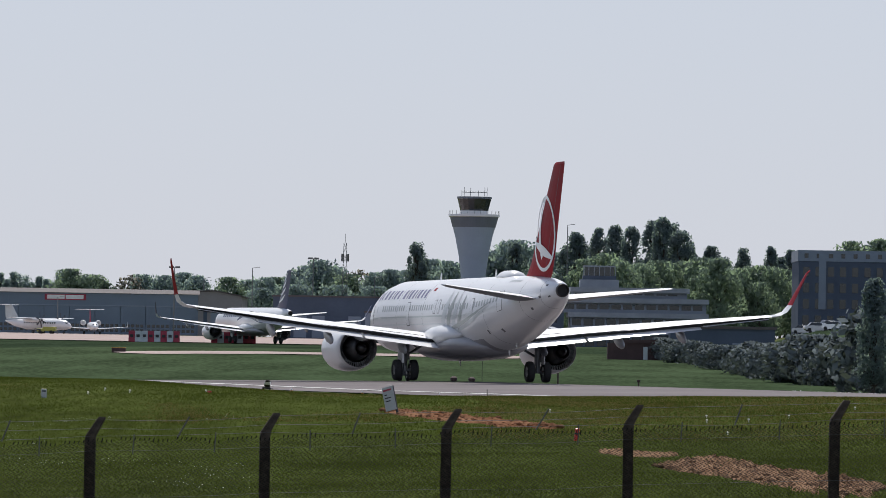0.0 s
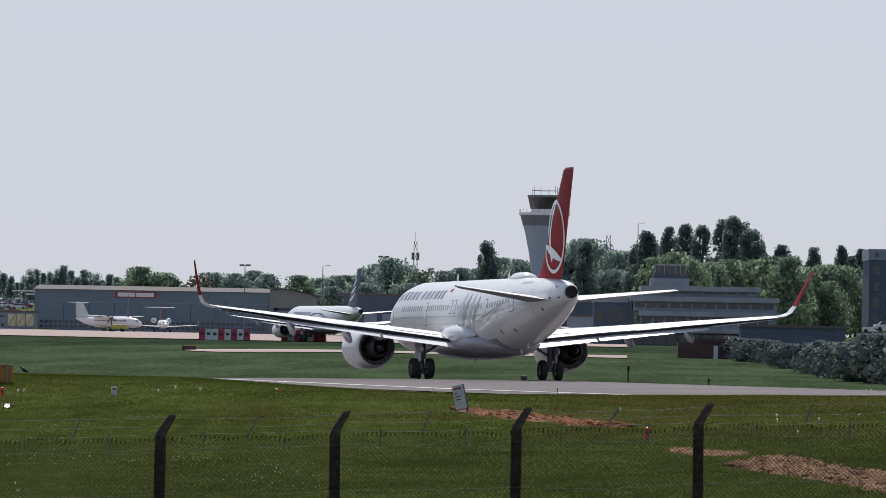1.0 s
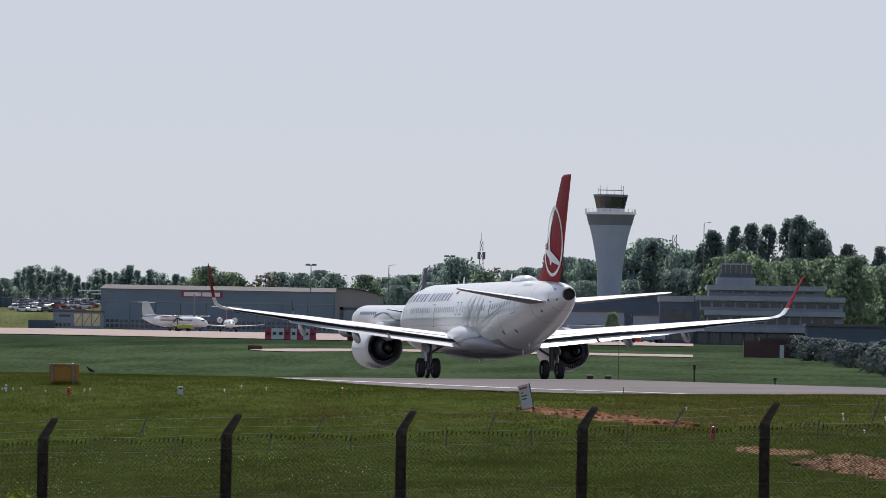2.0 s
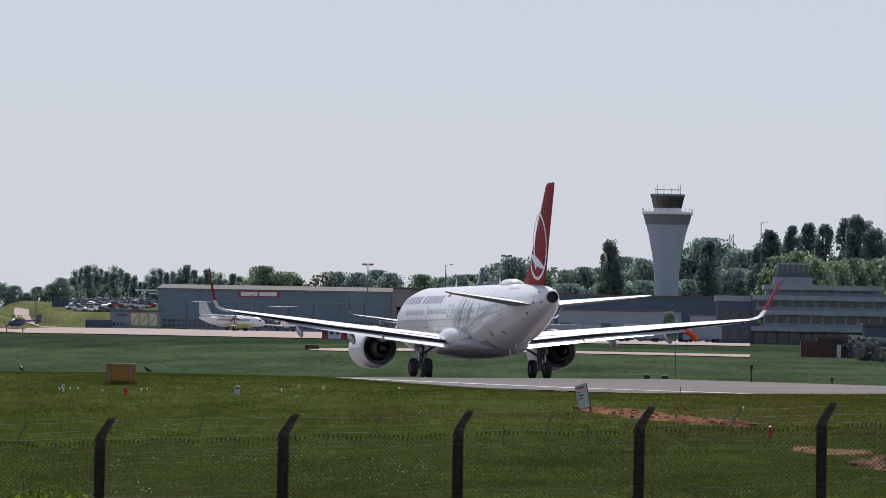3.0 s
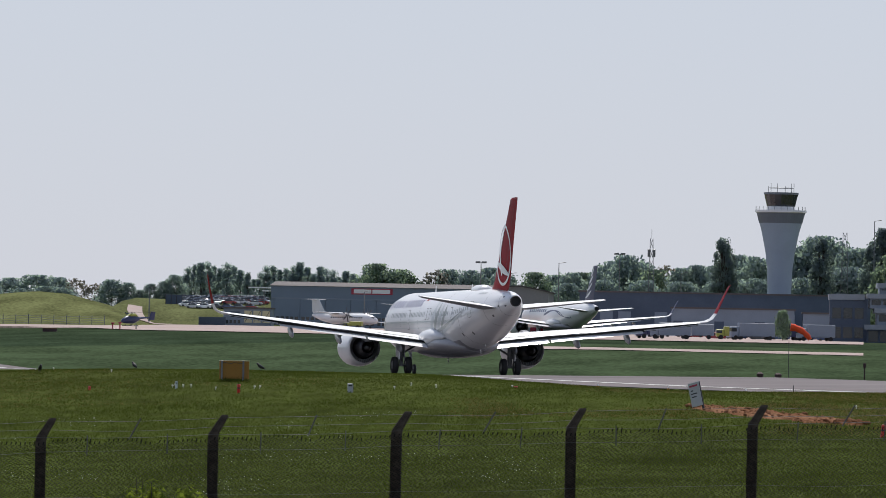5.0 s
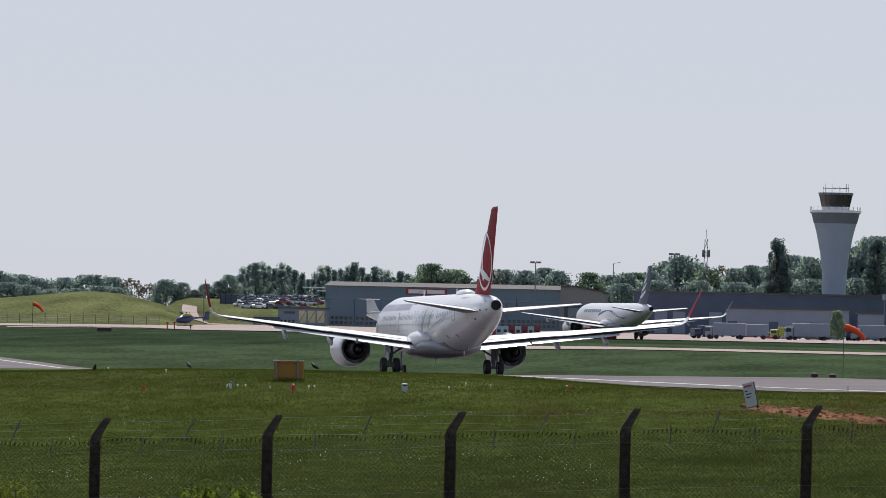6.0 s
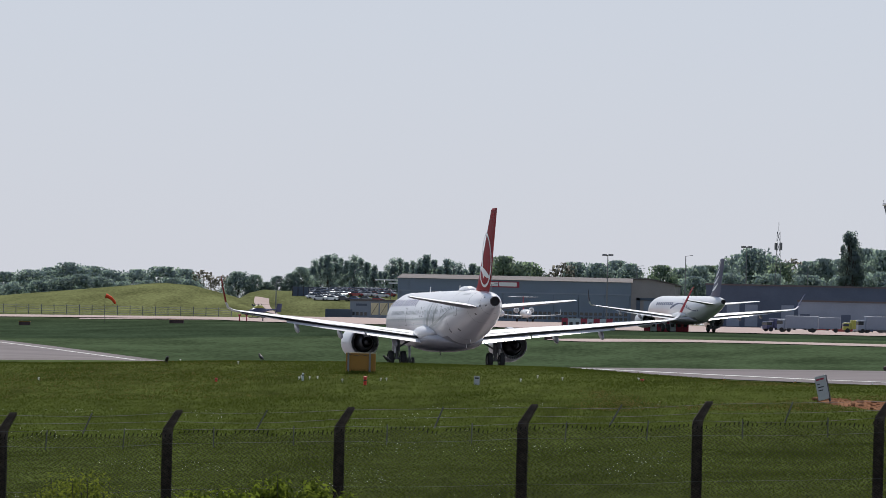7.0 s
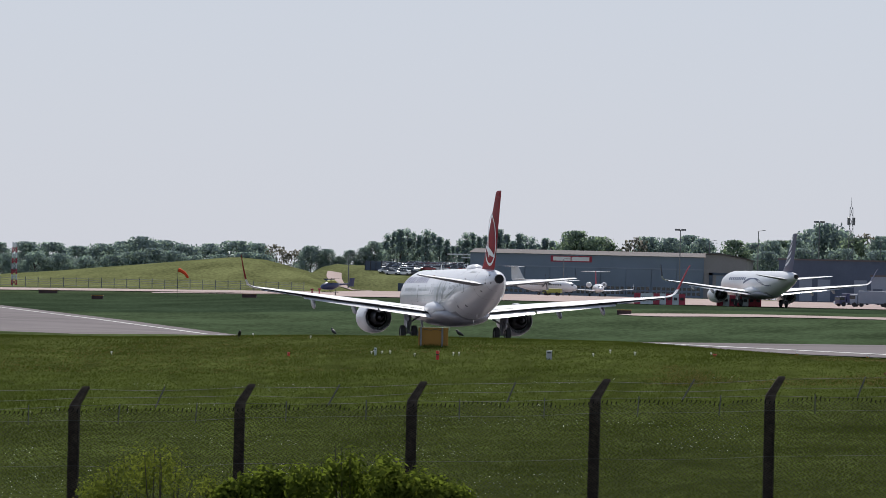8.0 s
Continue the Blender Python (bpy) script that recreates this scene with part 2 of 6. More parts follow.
def rough_z(x, y):
    d = hypot(x, y)
    s, n = along(x, y)
    edge = runway_z(s, HALF) - 0.03
    if y < 0:
        return curve(d, ((0, 0), (60, -0.6), (400, -1.0), (5000, 6)))
    if n < -HALF:
        field = curve(d, ((0, 0.0), (60, -1.5), (112, -2.1), (122, -1.9), (150, -1.31), (190, -0.86), (230, -0.40), (300, -0.2), (600, 0)))
        field += 0.039 * x * (1 - ease(130, 240, d)) + 0.10 * noise.noise((x * 0.09, y * 0.05, 0)) * ease(130, 160, d)
        w = ease(-52, -HALF - 1, n) * ease(180, 260, d)
        w = max(w, ease(330, 480, d))
        z = field * (1 - w) + edge * w
        bank = curve(s, ((-215, 0), (-185, 0.68), (-160, 0.78), (-113, 0.42), (-83, 0.22), (0, -0.3), (60, -0.45), (120, -0.3), (200, 0)))
        return z + bank * math.exp(-((n + 48) / 13) ** 2)
    if n <= HALF:
        return runway_z(s, n) - 0.25 * ease(HALF, HALF - 1.5, abs(n))
    far = curve(d, ((0, 0.0), (1300, 2.6), (2000, 5.2), (5000, 9.0)))
    az = math.degrees(atan2(x, y))
    far += 4.5 * ease(2.3, 3.1, az) * ease(880, 1120, d)
    if d > 1650:
        far += curve(az, ((-9, 1.5), (-7.6, 2.6), (-7.05, 3.6), (-6.3, 6.0), (-5.65, 8.2), (-5.4, 7.6), (-5.05, 4.8), (-4.85, 1.2), (-4.72, 0))) * ease(1690, 1880, d) * (1 - ease(1920, 2200, d))
        far += 7.5 * ease(-5.25, -4.85, az) * (1 - ease(-3.7, -3.5, az)) * ease(1975, 2130, d) * (1 - ease(2200, 2400, d))
    w = ease(HALF, 700, n) if d > 2500 else ease(0, 1, (d - 480) / 800) * ease(HALF, 120, n)
    return edge * (1 - w) + far * w


def build_ground():
    azs = [-180 + 6 * k for k in range(28)] + [-12 + 0.11 * k for k in range(191)] + [9.2 + 5.9 * k for k in range(29)]
    ds = [2, 20, 50, 80, 105] + [112 + 3.0 * k for k in range(62)] + [300 + 5 * k for k in range(100)] + [800 + 12 * k for k in range(138)]
    while ds[-1] < 4900:
        ds.append(ds[-1] * 1.03)
    bm = bmesh.new()
    rings = []
    for d in ds:
        rings.append([bm.verts.new((d * sin(radians(a)), d * cos(radians(a)), ground_z(d * sin(radians(a)), d * cos(radians(a))))) for a in azs])
    n = len(azs)
    for a, b in zip(rings, rings[1:]):
        for k in range(n):
            bm.faces.new((a[k], a[(k + 1) % n], b[(k + 1) % n], b[k]))
    bm.faces.new(rings[0][::-1])
    ob = part("ground", bm, M_GROUND, smooth=True)
    tagged(ob, "mown green airfield grass with paler and browner patches", "ground", kind="structure")


build_ground()


def strip(name, s0, s1, n0, n1, mat, lift, label, category="", parent=None, step=10.0, kind="structure"):
    bm = bmesh.new()
    k = max(1, round((s1 - s0) / step))
    cols = [n0 + (n1 - n0) * i / 6 for i in range(7)] if n1 - n0 > 3 else [n0, n1]
    rows_ = []
    for i in range(k + 1):
        s = s0 + (s1 - s0) * i / k
        rows_.append([bm.verts.new((CX - HS * s + HC * n, CY + HC * s + HS * n, runway_z(s, n) + lift)) for n in cols])
    for a, b in zip(rows_, rows_[1:]):
        for j in range(len(cols) - 1):
            bm.faces.new((a[j], a[j + 1], b[j + 1], b[j]))
    ob = part(name, bm, mat, parent)
    return tagged(ob, label, category, kind=kind) if category else ob


runway = strip("runway", -420, 2500, -HALF, HALF, M_ASPHALT, 0.0, "grey asphalt runway with worn white edge lines", "runway")
for side in (-1, 1):
    strip("edge_line", -420, 2500, side * 18.4 - 0.35, side * 18.4 + 0.35, M_LINE, 0.02, "", parent=runway)


# ---------- the airliner ----------
FUSE = ((22.3, 3.05, 0.06, 0.06), (22.0, 3.08, 0.42, 0.40), (21.3, 3.15, 0.85, 0.85), (20.3, 3.28, 1.25, 1.30), (18.8, 3.47, 1.62, 1.72),
        (17.0, 3.60, 1.86, 1.97), (15.0, 3.68, 1.975, 2.07), (-6.0, 3.68, 1.975, 2.07), (-8.5, 3.74, 1.96, 2.01), (-11.0, 3.93, 1.86, 1.80),
        (-13.5, 4.17, 1.66, 1.53), (-16.0, 4.42, 1.33, 1.22), (-18.0, 4.61, 0.98, 0.93), (-19.4, 4.74, 0.66, 0.66), (-20.1, 4.81, 0.46, 0.48), (-20.4, 4.84, 0.37, 0.39))


def fuse_at(y, a, out=0.0):
    """A point on the fuselage: y along it, a in degrees from the right side over the top (90) to the left side (180)."""
    for p, q in zip(FUSE, FUSE[1:]):
        if p[0] >= y >= q[0]:
            t = (p[0] - y) / (p[0] - q[0])
            zc, w, h = (p[k] + (q[k] - p[k]) * t for k in (1, 2, 3))
            return Vector(((w + out) * cos(radians(a)), y, zc + (h + out) * sin(radians(a))))
    return Vector((0, y, 3.7))


def foil(chord, thick, camber=0.02, n=9):
    """Points (along, up) round an aerofoil, leading edge at 0, trailing edge at chord."""
    up, lo = [], []
    for k in range(n + 1):
        u = (1 - cos(pi * k / n)) / 2
        t = 5 * thick * (0.2969 * sqrt(u) - 0.126 * u - 0.3516 * u * u + 0.2843 * u ** 3 - 0.1036 * u ** 4)
        c = camber * 4 * u * (1 - u)
        up.append((u * chord, (c + t) * chord))
        lo.append((u * chord, (c - t) * chord))
    return up + lo[-2:0:-1]


def blade(bm, stations, upright=False):
    """stations: (span, leading y, chord, z, thickness, twist degrees, camber). A lofted wing; upright for a fin."""
    secs = []
    for x, y, c, z, th, tw, cb in stations:
        pts = []
        ct, st = cos(radians(tw)), sin(radians(tw))
        for a, b in foil(c, th, cb):
            a2, b2 = a * ct + b * st, b * ct - a * st
            pts.append(Vector((b2, y - a2, z)) if upright else Vector((x, y - a2, z + b2)))
        secs.append(pts)
    loft(bm, secs)
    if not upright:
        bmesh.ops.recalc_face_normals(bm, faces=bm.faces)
        # downward faces take the second material, with underside shade in its colour
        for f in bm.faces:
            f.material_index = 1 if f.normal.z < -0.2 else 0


def skin_patch(bm, y0, y1, a0, a1, out, ny=2, na=2):
    g = [[bm.verts.new(fuse_at(y0 + (y1 - y0) * i / ny, a0 + (a1 - a0) * j / na, out)) for j in range(na + 1)] for i in range(ny + 1)]
    for i in range(ny):
        for j in range(na):
            bm.faces.new((g[i][j], g[i][j + 1], g[i + 1][j + 1], g[i + 1][j]))


def skin_band(bm, path, out):
    """A band along the skin: path of (y, angle, half width in degrees)."""
    rows_ = [[bm.verts.new(fuse_at(y, a - w, out)), bm.verts.new(fuse_at(y, a + w, out))] for y, a, w in path]
    for p, q in zip(rows_, rows_[1:]):
        bm.faces.new((p[0], p[1], q[1], q[0]))


def build_airliner(name, label, fin_mat, full=True):
    root = empty(name, label, "airliner")
    # fuselage: white above, grey below, the grey darkened to imitate underside shade
    bm = bmesh.new()
    ys = sorted({p[0] for p in FUSE} | {15 - k * 1.5 for k in range(15)}, reverse=True)
    NA = 48
    loft(bm, [[fuse_at(y, 360 * k / NA) for k in range(NA)] for y in ys])
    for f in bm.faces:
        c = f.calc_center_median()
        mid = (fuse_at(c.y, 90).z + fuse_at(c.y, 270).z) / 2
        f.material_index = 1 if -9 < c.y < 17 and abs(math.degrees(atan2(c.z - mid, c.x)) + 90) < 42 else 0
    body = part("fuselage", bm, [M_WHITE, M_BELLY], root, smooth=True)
    # wing-to-body fairing
    bm = bmesh.new()
    secs = []
    for y, w, h, zc in ((8.6, 0.7, 0.3, 1.85), (7.2, 1.7, 0.62, 1.95), (5, 2.15, 0.85, 2.0), (0, 2.3, 0.92, 2.05), (-3.5, 2.2, 0.85, 2.05), (-5.8, 1.8, 0.6, 2.0), (-7.4, 0.9, 0.25, 1.85)):
        secs.append([Vector((w * cos(2 * pi * k / 24), y, zc + h * sin(2 * pi * k / 24))) for k in range(24)])
    loft(bm, secs)
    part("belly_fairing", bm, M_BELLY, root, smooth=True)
    for sx in (-1, 1):
        # shoulder fillet where the wing meets the skin
        bm = bmesh.new()
        secs = []
        for y, w, h in ((4.0, 0.25, 0.2), (1.0, 0.7, 0.5), (-1.2, 0.78, 0.62), (-2.6, 0.6, 0.5), (-4.6, 0.12, 0.1)):
            secs.append([Vector((sx * (1.72 + w * cos(2 * pi * k / 14)), y, 2.55 + h * sin(2 * pi * k / 14))) for k in range(14)])
        loft(bm, secs)
        part("wing_root_fillet", bm, M_WHITE, root, smooth=True)
        # main wing
        bm = bmesh.new()
        blade(bm, ((sx * 1.6, 6.0, 6.7, 2.30, 0.13, 3.5, 0.018), (sx * 6.4, 3.5, 4.0, 2.87, 0.12, 2.5, 0.02), (sx * 11.5, 0.85, 2.75, 3.38, 0.11, 1.5, 0.02),
                   (sx * 16.4, -1.7, 1.65, 3.85, 0.10, 0.5, 0.02)))
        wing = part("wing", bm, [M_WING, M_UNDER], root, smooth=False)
        # sharklet: curves up out of the tip
        bm = bmesh.new()
        secs = []
        for x, y, z, c, lean in ((16.4, -1.7, 3.85, 1.65, 5), (16.85, -2.0, 3.93, 1.5, 20), (17.2, -2.35, 4.12, 1.2, 50), (17.42, -2.75, 4.5, 1.0, 72), (17.72, -3.5, 5.4, 0.72, 74), (18.0, -4.35, 6.3, 0.45, 74), (18.07, -4.75, 6.45, 0.25, 74)):
            nx, nz = -sin(radians(lean)), cos(radians(lean))
            secs.append([Vector((sx * (x + nx * b), y - a, z + nz * b)) for a, b in foil(c, 0.10, 0.01, 7)])
        loft(bm, secs)
        for f in bm.faces:
            f.material_index = 1 if f.calc_center_median().z > 4.4 else 0
        part("sharklet", bm, [M_WING, fin_mat], root, "upturned red wing tip", smooth=True)
        # flaps, lowered for take-off, and the aileron
        def flap(nm, xa, xb, ya, yb, za, zb, ca, cb, tilt, lab=""):
            bm_ = bmesh.new()
            blade(bm_, ((sx * xa, ya, ca, za, 0.13, tilt, 0.02), (sx * xb, yb, cb, zb, 0.13, tilt, 0.02)))
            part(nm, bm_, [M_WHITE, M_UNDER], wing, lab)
        flap("inboard_flap", 2.05, 6.3, 0.0, 0.1, 2.12, 2.60, 1.4, 1.25, 14)
        flap("outboard_flap", 6.45, 12.6, 0.05, -1.6, 2.62, 3.26, 1.2, 0.75, 14)
        flap("aileron", 12.75, 16.2, -1.55, -2.85, 3.30, 3.74, 0.75, 0.5, 5)
        # solid black strip imitating the shade between wing and flap and under the aileron
        bm = bmesh.new()
        loft(bm, [[Vector((sx * x, y, z + 0.03)), Vector((sx * x, y - 0.2, z + 0.03)), Vector((sx * x, y - 0.2, z - 0.12)), Vector((sx * x, y, z - 0.12))] for x, y, z in ((2.05, -0.4, 2.24), (6.4, -0.35, 2.75), (12.6, -1.75, 3.37), (16.2, -3.02, 3.77))])
        part("flap_slot", bm, M_BLACK, wing)
        # flap track fairings
        for x, y, z, ln in ((4.0, 0.4, 2.14, 2.5), (8.3, -0.1, 2.62, 2.5), (11.7, -0.9, 2.98, 2.2)):
            bm = bmesh.new()
            secs = []
            for u, r in ((0, 0.04), (0.15, 0.16), (0.45, 0.23), (0.75, 0.2), (0.93, 0.11), (1, 0.02)):
                secs.append([Vector((sx * x + r * 0.6 * cos(2 * pi * k / 12), y + 0.8 - u * ln, z - u * 0.5 - 0.02 + r * 1.5 * sin(2 * pi * k / 12))) for k in range(12)])
            loft(bm, secs)
            part("flap_track_fairing", bm, M_BELLY, wing, smooth=True)
        # engine
        ex, ez = sx * 5.75, 1.76
        bm = bmesh.new()
        lathe(bm, ((0.93, 7.7), (1.02, 7.95), (1.12, 7.85), (1.24, 7.2), (1.29, 6.0), (1.27, 4.9), (1.17, 3.9), (1.07, 3.25), (1.04, 3.25), (1.06, 3.9), (1.08, 4.8), (0.98, 6.2), (0.93, 7.7)), "y", (ex, 0, ez), 40)
        eng = part("engine_nacelle", bm, M_WHITE, root, "white engine cowling", smooth=True)
        bm = bmesh.new()
        lathe(bm, ((1.07, 4.6), (0.55, 4.6), (0.0, 4.6)), "y", (ex, 0, ez), 40)
        part("fan_duct", bm, M_BLACK, eng)
        bm = bmesh.new()
        lathe(bm, ((0.97, 6.9), (0.25, 6.9), (0.0, 7.3)), "y", (ex, 0, ez), 40)
        part("fan", bm, M_DARK, eng)
        vane = None
        for k in range(44):
            m = pose(ex, 3.85, ez) @ Matrix.Rotation(2 * pi * k / 44, 4, "Y") @ pose(0, 0, 0, 0, 0, 24)
            if vane is None:
                bm = bmesh.new()
                box(bm, -0.014, 0.014, -0.17, 0.17, 0.78, 1.05)
                vane = ob = part("outlet_vane", bm, M_SILVER, eng)
            else:
                ob = new("outlet_vane", vane.data)
                ob.parent = eng
            ob.matrix_basis = m
        bm = bmesh.new()
        lathe(bm, ((0.72, 4.7), (0.70, 4.0), (0.62, 3.2), (0.50, 2.5), (0.42, 2.2), (0.39, 2.2), (0.44, 2.6), (0.4, 3.0)), "y", (ex, 0, ez), 32)
        part("core_cowl", bm, M_DARK, eng, smooth=True)
        bm = bmesh.new()
        lathe(bm, ((0.33, 3.0), (0.30, 2.4), (0.17, 1.9), (0.03, 1.6), (0.0, 1.59)), "y", (ex, 0, ez), 24)
        part("exhaust_plug", bm, M_DARK, eng, smooth=True)
        bm = bmesh.new()
        secs = []
        for y, w, z0, z1 in ((6.6, 0.06, 3.0, 3.1), (5.2, 0.2, 2.7, 3.18), (3.4, 0.24, 2.35, 3.0), (1.9, 0.2, 2.15, 2.75), (0.6, 0.05, 2.3, 2.55)):
            secs.append([Vector((ex + w, y, z0)), Vector((ex + w, y, z1)), Vector((ex - w, y, z1)), Vector((ex - w, y, z0))])
        loft(bm, secs)
        part("pylon", bm, M_BELLY, eng)
        # main gear
        gx = sx * 3.795
        bm = bmesh.new()
        rod(bm, (gx, 0, 0.58), (gx, 0.05, 2.4), 0.14, n=12)
        rod(bm, (gx, 0, 0.5), (gx, 0, 1.2), 0.10, n=12)
        rod(bm, (gx - 0.62, 0, 0.585), (gx + 0.62, 0, 0.585), 0.09, n=10)
        rod(bm, (gx, 0.05, 1.35), (gx - sx * 1.5, 0.35, 2.25), 0.07)
        rod(bm, (gx, -0.05, 0.75), (gx, -0.35, 1.1), 0.045)
        rod(bm, (gx, -0.35, 1.1), (gx, -0.1, 1.5), 0.045)
        rod(bm, (gx - sx * 0.75, 0.2, 1.8), (gx - sx * 0.2, 0.1, 2.2), 0.05)
        rod(bm, (gx, 0.0, 1.15), (gx, 0.05, 2.35), 0.19, n=12)
        rod(bm, (gx + 0.2, -0.12, 0.9), (gx + 0.17, -0.1, 2.2), 0.035)
        rod(bm, (gx - 0.2, -0.12, 0.9), (gx - 0.17, -0.1, 2.2), 0.035)
        gear = part("main_gear_leg", bm, M_STEEL, root, "grey steel landing gear leg", smooth=False)
        bm = bmesh.new()
        box(bm, gx + sx * 0.22, gx + sx * 0.27, -0.55, 0.6, 1.0, 2.3, 0.02)
        part("gear_door", bm, M_WHITE, gear)
        for off in (-0.4635, 0.4635):
            wheel(root, gx + off, 0, 0.585, 0.585, 0.43)
        # tailplane
        bm = bmesh.new()
        blade(bm, ((sx * 0.3, -14.0, 4.3, 4.42, 0.10, 1, -0.005), (sx * 1.2, -14.6, 3.9, 4.52, 0.10, 1, -0.005), (sx * 5.9, -18.35, 1.6, 5.02, 0.09, 1, -0.005), (sx * 6.2, -18.75, 1.2, 5.06, 0.07, 1, 0)))
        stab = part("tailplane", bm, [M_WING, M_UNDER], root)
        bm = bmesh.new()
        blade(bm, ((sx * 1.3, -17.35, 1.12, 4.50, 0.07, 3, 0), (sx * 5.85, -19.55, 0.42, 4.98, 0.07, 3, 0)))
        part("elevator", bm, [M_WHITE, M_UNDER], stab)
    # nose gear
    bm = bmesh.new()
    rod(bm, (0, 16.9, 0.4), (0, 17.0, 2.1), 0.09, n=10)
    rod(bm, (-0.3, 16.9, 0.38), (0.3, 16.9, 0.38), 0.06)
    rod(bm, (0, 16.95, 1.1), (0, 18.1, 1.9), 0.05)
    part("nose_gear_leg", bm, M_STEEL, root)
    for off in (-0.25, 0.25):
        wheel(root, off, 16.9, 0.38, 0.38, 0.22)
    # fin and rudder
    bm = bmesh.new()
    blade(bm, ((0, -11.2, 6.6, 5.45, 0.02, 0, 0), (0, -12.8, 5.4, 5.75, 0.07, 0, 0), (0, -13.8, 4.8, 6.35, 0.095, 0, 0), (0, -18.3, 2.25, 11.55, 0.09, 0, 0), (0, -18.75, 1.75, 11.68, 0.06, 0, 0)), True)
    fin = part("fin", bm, fin_mat, root, "red tail fin with a white emblem")
    # auxiliary exhaust
    bm = bmesh.new()
    lathe(bm, ((0.36, -20.36), (0.35, -20.58), (0.33, -20.62), (0.305, -20.6)), "y", (0, 0, 4.84), 24)
    lip = part("tail_exhaust", bm, M_HOT, root, smooth=True)
    bm = bmesh.new()
    lathe(bm, ((0.305, -20.59), (0.30, -20.44), (0.0, -20.42)), "y", (0, 0, 4.84), 24)
    part("exhaust_bore", bm, M_BLACK, lip)
    return root, body, fin


def wheel(parent, x, y, z, r, w):
    bm = bmesh.new()
    h = w / 2
    lathe(bm, ((r * 0.5, -h * 0.8), (r * 0.8, -h), (r * 0.95, -h * 0.8), (r, -h * 0.4), (r, h * 0.4), (r * 0.95, h * 0.8), (r * 0.8, h), (r * 0.5, h * 0.8)), "z", (0, 0, 0), 28)
    tyre = part("tyre", bm, M_RUBBER, None, smooth=True)
    tyre.parent = parent
    tyre.matrix_basis = pose(x, y, z, 0, 90, 0)
    bm = bmesh.new()
    lathe(bm, ((0.0, -h * 0.55), (r * 0.3, -h * 0.6), (r * 0.52, -h * 0.8), (r * 0.52, h * 0.8), (r * 0.3, h * 0.6), (0.0, h * 0.55)), "z", (0, 0, 0), 20)
    part("rim", bm, M_STEEL, tyre, smooth=True)
    return tyre


airliner, hull, tail_fin = build_airliner("airliner", "white twin-engined airliner with a red tail fin rolling along the runway", M_RED)

# ---------- fence ----------
FENCE_Y = 122.0


def fence_post_mesh():
    bm = bmesh.new()
    w = 0.088
    prof = ((-0.3, 0, w), (1.84, 0, w), (1.93, 0.012, w * 0.98), (2.22, 0.185, w * 0.76), (2.25, 0.195, w * 0.62))
    secs = []
    for z, dx, hw in prof:
        c = hw * 0.25
        secs.append([Vector((dx + px, py, z)) for px, py in ((-hw, -hw + c), (-hw + c, -hw), (hw - c, -hw), (hw, -hw + c), (hw, hw - c), (hw - c, hw), (-hw + c, hw), (-hw, hw - c))])
    loft(bm, secs)
    return bm


def fence_z(x):
    return 0.62 + 0.0385 * x - 2.25


fence = empty("chain_link_fence", "dark chain-link fence on cranked concrete posts with strands of wire", "fence", pose(0, FENCE_Y, 0))

# ---------- control tower ----------
def build_tower():
    root = empty("control_tower", "pale flared airport control tower with a dark glazed cab", "control tower", pose(7.3, 1830, 5.0))
    bm = bmesh.new()
    lathe(bm, ((3.0, 0), (3.0, 11), (3.15, 16), (3.7, 21), (4.7, 26), (5.6, 29.3), (5.6, 29.4), (0, 29.4)), n=48)
    part("shaft", bm, M_TOWER, root)
    bm = bmesh.new()
    lathe(bm, ((5.45, 28.4), (6.1, 30.9), (6.15, 31.0), (0, 31.0)), n=48)
    part("flared_band", bm, M_TOWERBAND, root)
    bm = bmesh.new()
    lathe(bm, ((6.2, 31.0), (6.5, 31.15), (6.5, 31.7), (6.1, 31.75), (0, 31.8)), n=48)
    part("gallery", bm, M_WHITE, root)
    bm = bmesh.new()
    lathe(bm, ((3.6, 31.8), (3.6, 32.6), (0, 32.6)), n=24)
    part("cab_base", bm, M_WHITE, root)
    bm = bmesh.new()
    lathe(bm, ((3.55, 32.6), (4.25, 35.6), (0, 35.6)), n=16)
    part("cab_glazing", bm, M_GLASSDARK, root)
    bm = bmesh.new()
    lathe(bm, ((4.3, 35.6), (4.4, 35.7), (4.4, 36.15), (0, 36.2)), n=16)
    part("cab_roof", bm, M_TOWERBAND, root)
    for k in range(10):
        a = 2 * pi * k / 10
        bm = bmesh.new()
        rod(bm, (3.2 * cos(a), 3.2 * sin(a), 36.1), (3.2 * cos(a), 3.2 * sin(a), 37.7 + 0.8 * (k % 3 == 0)), 0.06, n=5)
        part("aerial", bm, M_STEEL, root)
    bm = bmesh.new()
    for k in range(20):
        a, b = 2 * pi * k / 20, 2 * pi * (k + 1) / 20
        rod(bm, (3.2 * cos(a), 3.2 * sin(a), 37.3), (3.2 * cos(b), 3.2 * sin(b), 37.3), 0.06, n=5)
    part("roof_rail", bm, M_STEEL, root)
    for k in range(24):
        a = 2 * pi * k / 24
        bm = bmesh.new()
        rod(bm, (6.3 * cos(a), 6.3 * sin(a), 31.7), (6.3 * cos(a), 6.3 * sin(a), 32.6), 0.05, n=5)
        part("gallery_post", bm, M_STEEL, root)


build_tower()


